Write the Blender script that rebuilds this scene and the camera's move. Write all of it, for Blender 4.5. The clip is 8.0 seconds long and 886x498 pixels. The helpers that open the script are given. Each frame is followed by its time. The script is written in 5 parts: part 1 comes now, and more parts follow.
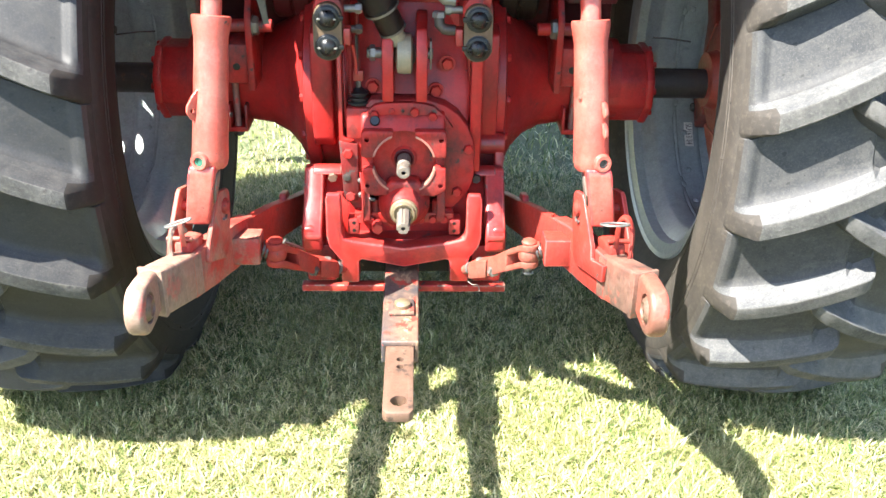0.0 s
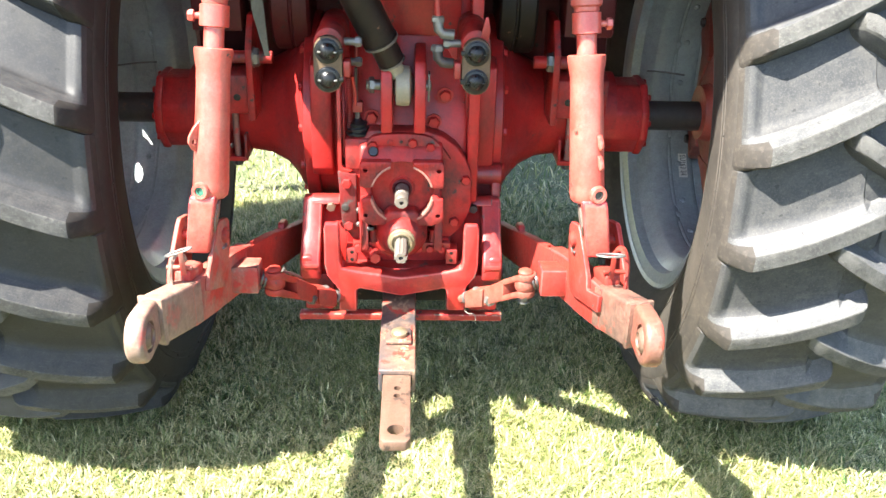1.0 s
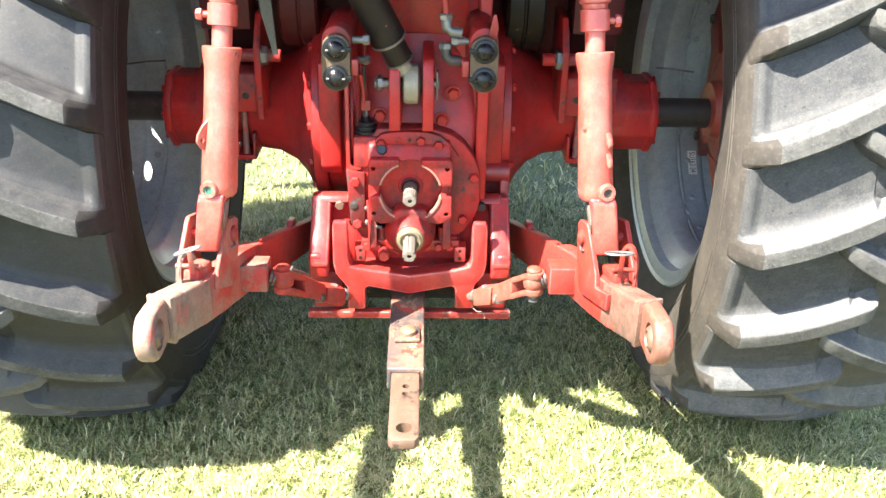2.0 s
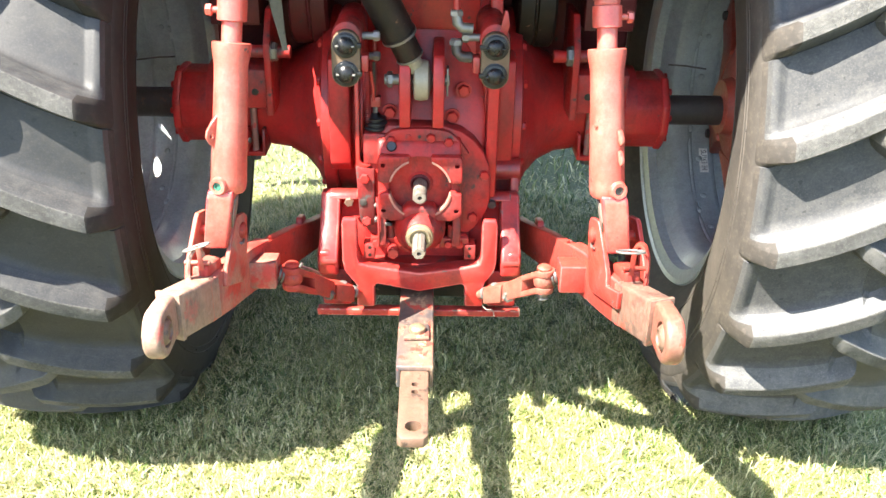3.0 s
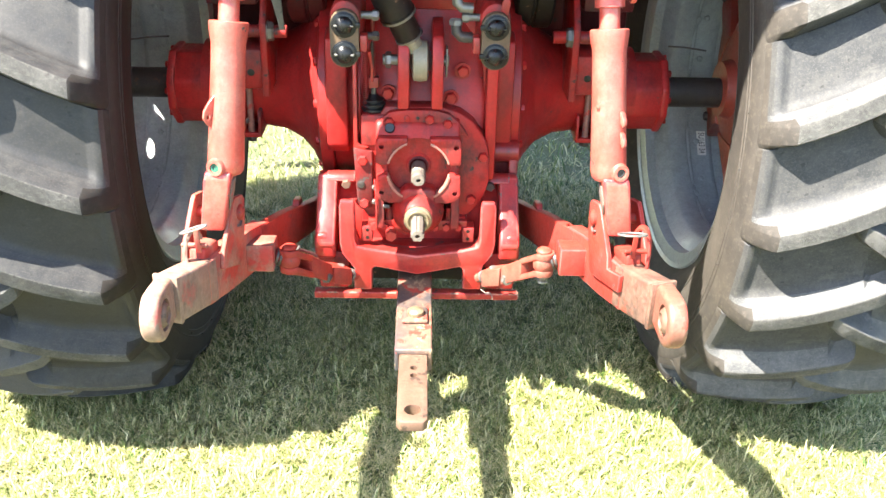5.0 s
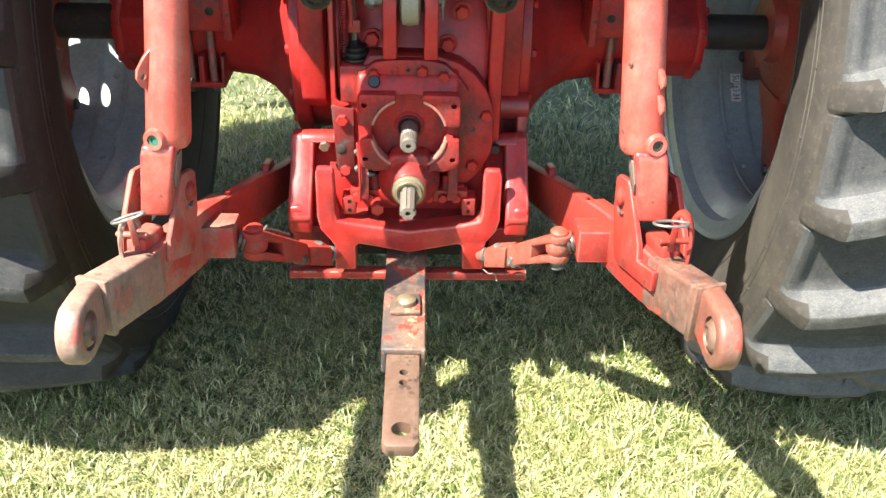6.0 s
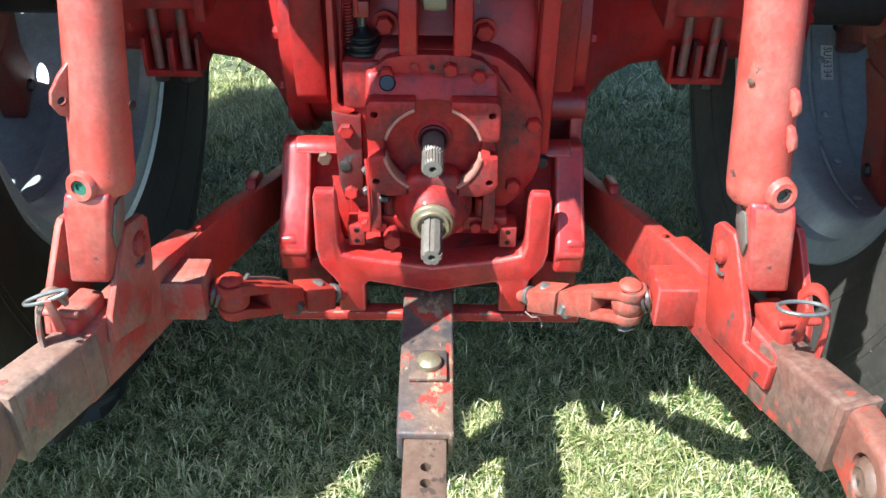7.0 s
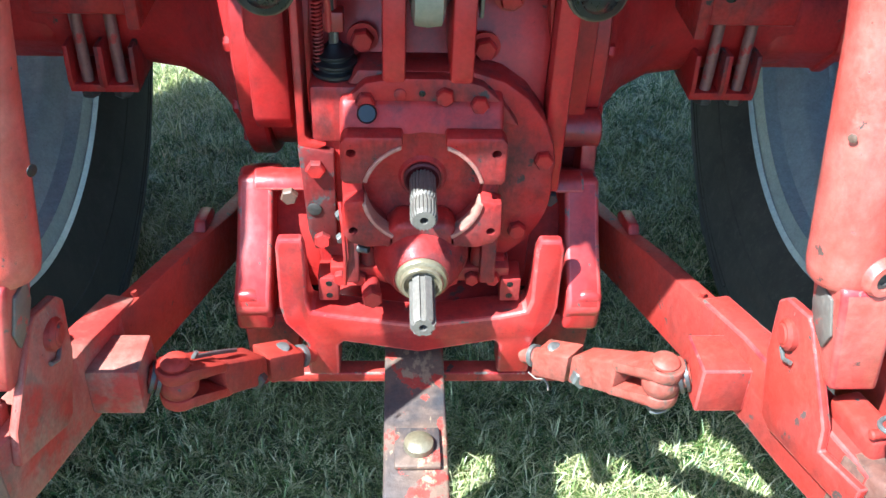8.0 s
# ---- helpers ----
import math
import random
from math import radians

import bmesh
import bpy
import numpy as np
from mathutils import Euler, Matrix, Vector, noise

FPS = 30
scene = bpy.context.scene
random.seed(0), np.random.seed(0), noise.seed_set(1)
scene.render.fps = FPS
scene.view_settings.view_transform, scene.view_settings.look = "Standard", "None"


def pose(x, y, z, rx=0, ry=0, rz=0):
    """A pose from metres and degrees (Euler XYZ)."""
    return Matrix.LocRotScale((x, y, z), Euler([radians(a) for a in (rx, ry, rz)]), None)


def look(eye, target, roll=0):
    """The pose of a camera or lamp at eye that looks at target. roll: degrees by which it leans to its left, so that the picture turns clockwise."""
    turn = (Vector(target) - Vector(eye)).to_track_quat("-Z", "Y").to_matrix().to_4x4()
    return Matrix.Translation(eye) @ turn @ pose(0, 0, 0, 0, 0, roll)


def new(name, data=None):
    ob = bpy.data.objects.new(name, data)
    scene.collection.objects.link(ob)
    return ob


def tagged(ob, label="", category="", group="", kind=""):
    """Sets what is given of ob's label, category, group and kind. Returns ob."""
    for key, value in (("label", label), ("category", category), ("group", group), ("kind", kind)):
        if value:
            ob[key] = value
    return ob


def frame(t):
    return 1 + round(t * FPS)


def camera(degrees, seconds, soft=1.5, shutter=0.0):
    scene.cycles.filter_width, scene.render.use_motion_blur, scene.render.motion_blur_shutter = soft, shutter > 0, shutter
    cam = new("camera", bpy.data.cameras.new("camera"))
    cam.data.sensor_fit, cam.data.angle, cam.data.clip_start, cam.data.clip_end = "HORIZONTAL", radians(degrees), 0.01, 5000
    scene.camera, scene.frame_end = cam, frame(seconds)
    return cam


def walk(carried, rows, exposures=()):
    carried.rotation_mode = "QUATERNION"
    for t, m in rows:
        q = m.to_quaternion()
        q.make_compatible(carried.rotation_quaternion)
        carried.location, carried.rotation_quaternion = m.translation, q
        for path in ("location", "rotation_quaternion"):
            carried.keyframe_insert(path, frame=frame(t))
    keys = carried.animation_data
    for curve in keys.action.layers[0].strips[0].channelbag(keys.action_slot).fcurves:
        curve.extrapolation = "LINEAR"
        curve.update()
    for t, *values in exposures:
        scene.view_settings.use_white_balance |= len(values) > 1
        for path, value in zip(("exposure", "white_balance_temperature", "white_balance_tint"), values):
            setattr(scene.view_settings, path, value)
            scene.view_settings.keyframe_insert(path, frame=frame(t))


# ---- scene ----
cam = camera(51.3, 8.0)
PATH = [
    (0, (0.031, 0.319, 1.63), (0.09, 2.097, 0.717), 1.2),
    (0.5, (0.027, 0.314, 1.639), (0.089, 2.107, 0.754), 1.4),
    (1, (0.024, 0.302, 1.645), (0.094, 2.106, 0.785), 1.6),
    (2.5, (0.028, 0.309, 1.647), (0.065, 2.11, 0.777), 1.1),
    (3, (0.024, 0.316, 1.642), (0.055, 2.115, 0.77), 1.2),
    (3.5, (0.019, 0.319, 1.643), (0.044, 2.116, 0.765), 1.3),
    (4, (0.019, 0.316, 1.644), (0.046, 2.113, 0.766), 1.2),
    (4.5, (0.016, 0.318, 1.643), (0.052, 2.114, 0.763), 1.2),
    (5, (0.003, 0.332, 1.632), (0.056, 2.115, 0.728), 1.6),
    (5.2, (-0.006, 0.357, 1.624), (0.055, 2.126, 0.693), 1.6),
    (6.3, (0.039, 0.863, 1.552), (0.074, 2.533, 0.452), 1.4),
    (6.5, (0.044, 0.944, 1.538), (0.059, 2.595, 0.41), 1.1),
    (7, (0.007, 1.195, 1.504), (0.022, 2.81, 0.325), 1.1),
    (7.5, (-0.029, 1.412, 1.465), (0.034, 2.997, 0.247), 1.8),
    (8, (-0.036, 1.488, 1.45), (0.067, 3.059, 0.216), 2.6),
]
EXPOSURES = [(0.0, 3.06, 6300, 10), (1.0, 3.17, 6400, 10), (2.5, 3.32, 6550, 10), (5.0, 3.36, 6600, 10), (6.3, 2.34, 6350, 6), (7.0, 2.14, 5450, 3), (7.5, 2.27, 4950, 0), (8.0, 2.57, 5050, 0)]
walk(cam, [(t, look(eye, target, roll)) for t, eye, target, roll in PATH], EXPOSURES)

# ---- world, sun, exposure ----
SUN_DIR = Vector((-0.588, -0.372, 1.0)).normalized()      # towards the sun
world = bpy.data.worlds.new("world")
scene.world = world
world.use_nodes = True
wn, wl = world.node_tree.nodes, world.node_tree.links
sky = wn.new("ShaderNodeTexSky")
sky.sky_type, sky.sun_disc = "NISHITA", False
sky.sun_elevation = math.asin(SUN_DIR.z)
sky.sun_rotation = math.atan2(SUN_DIR.x, SUN_DIR.y)
wl.new(sky.outputs[0], wn["Background"].inputs[0])
wn["Background"].inputs[1].default_value = 0.092
sun = new("sun", bpy.data.lights.new("sun", "SUN"))
sun.data.energy, sun.data.angle, sun.data.color = 4.3, radians(0.53), (1.0, 0.945, 0.85)
sun.matrix_world = look(SUN_DIR * 20, (0, 0, 0))


# ---- materials ----
def mat(name):
    m = bpy.data.materials.new(name)
    m.use_nodes = True
    return m, m.node_tree.nodes, m.node_tree.links, m.node_tree.nodes["Principled BSDF"]


def noise_tex(m, scale, detail=4.0, rough=0.6, coord=None, stretch=None):
    n, l = m.node_tree.nodes, m.node_tree.links
    tc = coord or n.new("ShaderNodeTexCoord").outputs["Object"]
    if stretch:
        mp = n.new("ShaderNodeMapping")
        mp.inputs["Scale"].default_value = stretch
        l.new(tc, mp.inputs["Vector"])
        tc = mp.outputs[0]
    t = n.new("ShaderNodeTexNoise")
    t.inputs["Scale"].default_value, t.inputs["Detail"].default_value, t.inputs["Roughness"].default_value = scale, detail, rough
    l.new(tc, t.inputs["Vector"])
    return t.outputs["Fac"]


def ramp(m, fac, stops):
    r = m.node_tree.nodes.new("ShaderNodeValToRGB")
    el = r.color_ramp.elements
    while len(el) < len(stops):
        el.new(0.5)
    for e, (p, c) in zip(el, stops):
        e.position = p
        e.color = (*c, 1) if isinstance(c, tuple) else (c, c, c, 1)
    m.node_tree.links.new(fac, r.inputs[0])
    return r.outputs[0]


def blend(m, fac, a, b):
    n, l = m.node_tree.nodes, m.node_tree.links
    x = n.new("ShaderNodeMix")
    x.data_type = "RGBA"
    for value, sock in ((fac, x.inputs[0]), (a, x.inputs[6]), (b, x.inputs[7])):
        if isinstance(value, tuple):
            sock.default_value = (*value, 1)
        elif isinstance(value, (int, float)):
            sock.default_value = value if sock == x.inputs[0] else (value, value, value, 1)
        else:
            l.new(value, sock)
    return x.outputs[2]


def bumped(m, height, strength=0.3, distance=0.002):
    n, l = m.node_tree.nodes, m.node_tree.links
    b = n.new("ShaderNodeBump")
    b.inputs["Strength"].default_value, b.inputs["Distance"].default_value = strength, distance
    l.new(height, b.inputs["Height"])
    l.new(b.outputs[0], n["Principled BSDF"].inputs["Normal"])


def worn(name, base, base2, chip, chip_from=0.62, chip_scale=18, dust=(0.30, 0.19, 0.15), dust_amount=0.25, rough=(0.35, 0.6), metal=0.0,
         bump=0.25, chip2=None, chip2_from=0.66, streak=None, grime=None, spec=0.5, coat=0.0, soft=0.02):
    """Paint or metal with a slow tint, chips of another colour, a film of dust and greasy smears."""
    m, n, l, p = mat(name)
    slow = noise_tex(m, 5, 3)
    fine = noise_tex(m, 90, 5, 0.7)
    c = blend(m, ramp(m, slow, [(0.35, 0.0), (0.68, 1.0)]), base, base2)
    dusty = noise_tex(m, 11, 6, 0.7, stretch=streak)
    c = blend(m, ramp(m, dusty, [(0.42, 0.0), (0.8, dust_amount)]), c, dust)
    if grime:
        smear = noise_tex(m, 13, 10, 0.74, stretch=(1.0, 1.0, 0.55))
        c = blend(m, ramp(m, smear, [(0.47, 0.0), (0.56, 0.45), (0.66, 0.92)]), c, grime)
    chips = noise_tex(m, chip_scale, 7, 0.68)
    mask = ramp(m, chips, [(chip_from, 0.0), (chip_from + soft, 1.0)])
    c = blend(m, mask, c, chip)
    if chip2:
        other = noise_tex(m, chip_scale * 0.6, 8, 0.75, stretch=(1.3, 0.8, 1.1))
        c = blend(m, ramp(m, other, [(chip2_from, 0.0), (chip2_from + 0.02, 1.0)]), c, chip2)
    pits = ramp(m, noise_tex(m, 190, 3, 0.6), [(0.71, 1.0), (0.74, 0.35)])
    pit = n.new("ShaderNodeMix")
    pit.data_type, pit.blend_type = "RGBA", "MULTIPLY"
    pit.inputs[0].default_value = 1.0
    l.new(c, pit.inputs[6]), l.new(pits, pit.inputs[7])
    c = pit.outputs[2]
    for scale, lo, hi in ((38, 0.82, 1.08), (170, 0.82, 1.08)):
        mottle = n.new("ShaderNodeMix")
        mottle.data_type, mottle.blend_type = "RGBA", "MULTIPLY"
        mottle.inputs[0].default_value = 1.0
        l.new(c, mottle.inputs[6])
        l.new(ramp(m, noise_tex(m, scale, 6, 0.75), [(0.32, lo), (0.66, hi)]), mottle.inputs[7])
        c = mottle.outputs[2]
    l.new(c, p.inputs["Base Color"])
    l.new(ramp(m, fine, [(0.3, rough[0]), (0.7, rough[1])]), p.inputs["Roughness"])
    p.inputs["Metallic"].default_value = metal
    p.inputs["Specular IOR Level"].default_value = spec
    p.inputs["Coat Weight"].default_value, p.inputs["Coat Roughness"].default_value = coat, 0.16
    bumped(m, blend(m, mask, fine, 0.2), bump, 0.0015)
    return m


RED = worn("red_enamel", (0.365, 0.020, 0.0155), (0.29, 0.0145, 0.012), (0.085, 0.05, 0.042), 0.635, 24, dust=(0.30, 0.14, 0.12), dust_amount=0.2, rough=(0.28, 0.44), bump=0.2, grime=(0.17, 0.022, 0.022), spec=0.36, coat=0.1)
RED_CAST = worn("red_cast_housing", (0.37, 0.019, 0.0155), (0.27, 0.014, 0.013), (0.050, 0.036, 0.032), 0.625, 22, dust=(0.19, 0.075, 0.066), dust_amount=0.6, rough=(0.30, 0.58), bump=0.45, grime=(0.058, 0.022, 0.021), spec=0.16, coat=0.08)
EDGE = worn("rubbed_pale_edge", (0.36, 0.07, 0.055), (0.40, 0.20, 0.15), (0.14, 0.11, 0.09), 0.55, 30, dust=(0.42, 0.30, 0.24), dust_amount=0.6, rough=(0.35, 0.6), bump=0.3, chip2=(0.30, 0.014, 0.018), chip2_from=0.49)
EDGE_RED = worn("scuffed_red_edge", (0.40, 0.018, 0.022), (0.40, 0.045, 0.038), (0.12, 0.085, 0.07), 0.575, 34, dust=(0.40, 0.22, 0.17), dust_amount=0.4, rough=(0.3, 0.55), bump=0.3)
RED_LINK = worn("red_link_paint", (0.34, 0.034, 0.021), (0.28, 0.023, 0.017), (0.070, 0.045, 0.038), 0.63, 30, dust=(0.26, 0.085, 0.062), dust_amount=0.35, rough=(0.42, 0.66), bump=0.35, chip2=(0.20, 0.10, 0.075), chip2_from=0.70, grime=(0.19, 0.030, 0.023), spec=0.2)
LINK_DUSTY = worn("dust_caked_red_paint", (0.34, 0.060, 0.042), (0.29, 0.105, 0.078), (0.34, 0.034, 0.026), 0.485, 9, dust=(0.34, 0.235, 0.175), dust_amount=1.0, rough=(0.45, 0.7), bump=0.45, streak=(1.0, 1.0, 0.45), grime=(0.105, 0.068, 0.050), spec=0.25, soft=0.12)
STABLE = worn("pale_stabiliser_paint", (0.34, 0.054, 0.033), (0.29, 0.036, 0.026), (0.12, 0.07, 0.05), 0.60, 30, dust=(0.38, 0.19, 0.13), dust_amount=0.6, rough=(0.40, 0.65), bump=0.4, grime=(0.17, 0.06, 0.042), spec=0.3)
RED_ROD = worn("red_rod_paint", (0.44, 0.062, 0.042), (0.40, 0.047, 0.035), (0.08, 0.05, 0.04), 0.645, 60, dust=(0.48, 0.22, 0.17), dust_amount=0.5, rough=(0.28, 0.50), bump=0.5, grime=(0.33, 0.088, 0.062), spec=0.5, coat=0.25)
PRIMER = worn("grey_primer", (0.13, 0.105, 0.085), (0.10, 0.085, 0.07), (0.34, 0.05, 0.04), 0.60, 40, dust=(0.26, 0.21, 0.16), dust_amount=0.5, rough=(0.5, 0.7), bump=0.3)
EYE = worn("rubbed_eye_rim", (0.20, 0.070, 0.046), (0.145, 0.062, 0.043), (0.32, 0.055, 0.034), 0.55, 18, dust=(0.27, 0.17, 0.12), dust_amount=0.5, rough=(0.35, 0.6), metal=0.15, bump=0.3)
RUST = worn("worn_rusty_steel", (0.135, 0.058, 0.040), (0.085, 0.048, 0.036), (0.32, 0.045, 0.025), 0.60, 9, dust=(0.26, 0.16, 0.11), dust_amount=0.8, rough=(0.4, 0.7), bump=0.5, grime=(0.042, 0.028, 0.022), soft=0.06)
RUST_PALE = worn("dusty_rusty_steel", (0.23, 0.120, 0.085), (0.17, 0.112, 0.082), (0.27, 0.050, 0.038), 0.56, 9, dust=(0.34, 0.24, 0.175), dust_amount=1.0, rough=(0.45, 0.75), bump=0.5, streak=(1.0, 1.0, 0.45), grime=(0.070, 0.046, 0.034), soft=0.10)
BAR = worn("rust_bare_bar", (0.115, 0.064, 0.042), (0.085, 0.047, 0.031), (0.045, 0.028, 0.020), 0.60, 30, dust=(0.16, 0.105, 0.072), dust_amount=0.6, rough=(0.4, 0.7), bump=0.35)
PEEL = worn("peeling_painted_steel", (0.034, 0.034, 0.038), (0.120, 0.068, 0.044), (0.30, 0.034, 0.022), 0.57, 24, dust=(0.22, 0.135, 0.085), dust_amount=0.8, rough=(0.4, 0.7), bump=0.7, chip2=(0.27, 0.19, 0.115), chip2_from=0.585)
STEEL = worn("bare_steel", (0.235, 0.205, 0.175), (0.185, 0.16, 0.135), (0.17, 0.12, 0.085), 0.66, 40, dust=(0.30, 0.24, 0.18), dust_amount=0.5, rough=(0.46, 0.64), metal=0.55, bump=0.15, streak=(20, 2, 20))
DARK_STEEL = worn("dark_oily_steel", (0.06, 0.055, 0.05), (0.035, 0.03, 0.03), (0.10, 0.06, 0.04), 0.62, 20, dust=(0.12, 0.09, 0.07), dust_amount=0.5, rough=(0.35, 0.6), metal=0.4)
ZINC = worn("yellow_zinc", (0.25, 0.20, 0.12), (0.19, 0.155, 0.095), (0.15, 0.12, 0.085), 0.64, 40, dust=(0.3, 0.26, 0.2), dust_amount=0.4, rough=(0.3, 0.5), metal=0.5, bump=0.15)
GALV = worn("galvanised_steel", (0.20, 0.195, 0.18), (0.14, 0.14, 0.13), (0.12, 0.10, 0.08), 0.62, 50, dust=(0.22, 0.19, 0.155), dust_amount=0.4, rough=(0.3, 0.55), metal=0.6, bump=0.15)
BOLT = worn("dull_bolt_steel", (0.24, 0.12, 0.10), (0.22, 0.075, 0.065), (0.32, 0.035, 0.03), 0.56, 30, dust=(0.3, 0.2, 0.16), dust_amount=0.5, rough=(0.4, 0.65), metal=0.3, bump=0.25)
CREAM = worn("cream_cast_eye", (0.27, 0.25, 0.175), (0.20, 0.185, 0.13), (0.09, 0.07, 0.05), 0.64, 30, dust=(0.25, 0.2, 0.15), dust_amount=0.6, rough=(0.4, 0.6), metal=0.1)
BLACK = worn("black_plastic", (0.004, 0.0045, 0.005), (0.007, 0.0075, 0.008), (0.04, 0.037, 0.033), 0.69, 30, dust=(0.035, 0.033, 0.03), dust_amount=0.25, rough=(0.22, 0.42), bump=0.08, spec=0.3)
BOOT = worn("black_rubber_boot", (0.004, 0.005, 0.0065), (0.006, 0.0075, 0.009), (0.02, 0.02, 0.02), 0.7, 30, dust=(0.03, 0.03, 0.03), dust_amount=0.2, rough=(0.35, 0.55))
BLACKPAINT = worn("black_painted_tube", (0.0065, 0.006, 0.006), (0.014, 0.010, 0.008), (0.12, 0.065, 0.04), 0.635, 40, dust=(0.05, 0.03, 0.02), dust_amount=0.4, rough=(0.40, 0.6), spec=0.22)
RED_MATT = worn("matt_red_enamel", (0.38, 0.019, 0.0145), (0.32, 0.015, 0.012), (0.085, 0.05, 0.042), 0.66, 24, dust=(0.30, 0.10, 0.08), dust_amount=0.2, rough=(0.5, 0.65), bump=0.2, grime=(0.20, 0.020, 0.018), spec=0.12)
HOUSE = worn("red_axle_casting", (0.41, 0.019, 0.017), (0.33, 0.015, 0.0145), (0.070, 0.045, 0.038), 0.665, 22, dust=(0.26, 0.075, 0.066), dust_amount=0.35, rough=(0.30, 0.52), bump=0.35, grime=(0.19, 0.018, 0.018), spec=0.25, coat=0.1)
# chipped, grimy red whose base is darkened to put the plate in shade
CHIPPED_SHADED = worn("chipped_shaded_red_plate", (0.17, 0.012, 0.012), (0.12, 0.010, 0.010), (0.060, 0.052, 0.048), 0.56, 26, dust=(0.13, 0.07, 0.06), dust_amount=0.5, rough=(0.4, 0.6), bump=0.4, grime=(0.06, 0.022, 0.020), spec=0.2)
RUBBED = worn("rubbed_tan_rim", (0.40, 0.20, 0.145), (0.34, 0.13, 0.095), (0.16, 0.11, 0.085), 0.60, 40, dust=(0.42, 0.28, 0.21), dust_amount=0.6, rough=(0.35, 0.55), bump=0.3, grime=(0.24, 0.05, 0.04))
# red darkened by the deep shade mixed into it, mostly for set-back parts
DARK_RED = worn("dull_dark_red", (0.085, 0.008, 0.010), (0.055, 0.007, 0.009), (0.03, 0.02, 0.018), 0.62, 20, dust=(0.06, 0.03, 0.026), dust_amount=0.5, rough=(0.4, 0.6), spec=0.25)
RIM = worn("grey_rim_paint", (0.34, 0.375, 0.375), (0.29, 0.325, 0.33), (0.12, 0.11, 0.10), 0.70, 22, dust=(0.36, 0.35, 0.33), dust_amount=0.3, rough=(0.26, 0.44), bump=0.08, coat=0.3)
HUB = worn("orange_red_hub", (0.30, 0.035, 0.020), (0.21, 0.024, 0.018), (0.12, 0.07, 0.05), 0.63, 18, dust=(0.2, 0.11, 0.08), dust_amount=0.4, rough=(0.4, 0.65))
GREENSEAL = worn("green_plastic_plug", (0.010, 0.085, 0.052), (0.014, 0.11, 0.07), (0.02, 0.06, 0.05), 0.66, 60, dust_amount=0.1)
BROWN_PLATE = worn("olive_brown_plate", (0.105, 0.070, 0.040), (0.080, 0.052, 0.032), (0.24, 0.04, 0.024), 0.66, 28, dust=(0.17, 0.115, 0.072), dust_amount=0.5, rough=(0.5, 0.7), spec=0.25)
WEBBING = worn("grey_green_webbing", (0.085, 0.080, 0.055), (0.060, 0.058, 0.044), (0.03, 0.03, 0.025), 0.66, 40, dust=(0.14, 0.13, 0.10), dust_amount=0.3, rough=(0.6, 0.8))
ROPE = worn("dirty_white_rope", (0.22, 0.18, 0.145), (0.18, 0.14, 0.115), (0.42, 0.16, 0.12), 0.66, 60, dust_amount=0.3, rough=(0.6, 0.8))
INK = worn("black_ink", (0.02, 0.02, 0.02), (0.03, 0.03, 0.03), (0.05, 0.05, 0.05), 0.75, 60, dust_amount=0.1)
STICKER = worn("pale_sticker", (0.82, 0.81, 0.75), (0.75, 0.73, 0.67), (0.4, 0.37, 0.3), 0.68, 60, dust_amount=0.3, rough=(0.4, 0.6))

# Rubber: near-black with a film of pale dust; dust scales every tone, lower for the left wheel
def tyre_rubber(name, dust, gloss):
    m, n, l, p = mat(name)
    rub_a, rub_b = noise_tex(m, 7, 6, 0.7), noise_tex(m, 70, 6, 0.75)
    rub_c, rub_d = noise_tex(m, 24, 8, 0.8), noise_tex(m, 240, 5, 0.8)

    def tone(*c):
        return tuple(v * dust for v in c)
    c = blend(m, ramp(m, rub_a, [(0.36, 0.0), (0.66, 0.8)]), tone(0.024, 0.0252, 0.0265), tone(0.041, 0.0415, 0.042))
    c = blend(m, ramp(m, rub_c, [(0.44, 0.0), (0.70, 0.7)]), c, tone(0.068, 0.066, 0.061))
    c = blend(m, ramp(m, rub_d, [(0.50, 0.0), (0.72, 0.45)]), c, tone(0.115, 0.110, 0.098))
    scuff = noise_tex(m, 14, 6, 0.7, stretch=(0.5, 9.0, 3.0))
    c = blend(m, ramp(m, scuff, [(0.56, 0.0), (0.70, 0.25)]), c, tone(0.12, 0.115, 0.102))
    speck = noise_tex(m, 55, 2, 0.5)
    c = blend(m, ramp(m, speck, [(0.70, 0.0), (0.73, 0.7)]), c, tone(0.016, 0.016, 0.017))
    l.new(c, p.inputs["Base Color"])
    l.new(ramp(m, rub_c, [(0.3, 0.60 - gloss), (0.7, 0.80 - gloss)]), p.inputs["Roughness"])
    p.inputs["Specular IOR Level"].default_value = 0.2 + gloss
    bumped(m, blend(m, 0.5, rub_d, rub_b), 0.4, 0.002)
    return m


TYRE_DARK = tyre_rubber("dark_tyre_rubber", 0.43, 0.14)
# left lug flanks: tread rubber raised in tone for the light on them
TYRE_LIT_GREY = tyre_rubber("lit_grey_flank_rubber", 0.66, 0.10)
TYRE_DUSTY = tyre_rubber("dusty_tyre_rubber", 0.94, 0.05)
# right lug flanks: the same rubber paled to look sunlit
TYRE_LIT = tyre_rubber("sunlit_flank_rubber", 1.6, 0.05)
# the same rubber scuffed and pitted where the lugs touch the ground
WORN, tn, tl, tp = mat("scuffed_lug_rubber")
rub_a, rub_b, rub_c = noise_tex(WORN, 16, 8, 0.75), noise_tex(WORN, 150, 6, 0.8), noise_tex(WORN, 75, 3, 0.6)
col = blend(WORN, ramp(WORN, rub_a, [(0.36, 0.0), (0.66, 0.9)]), (0.040, 0.040, 0.038), (0.092, 0.090, 0.083))
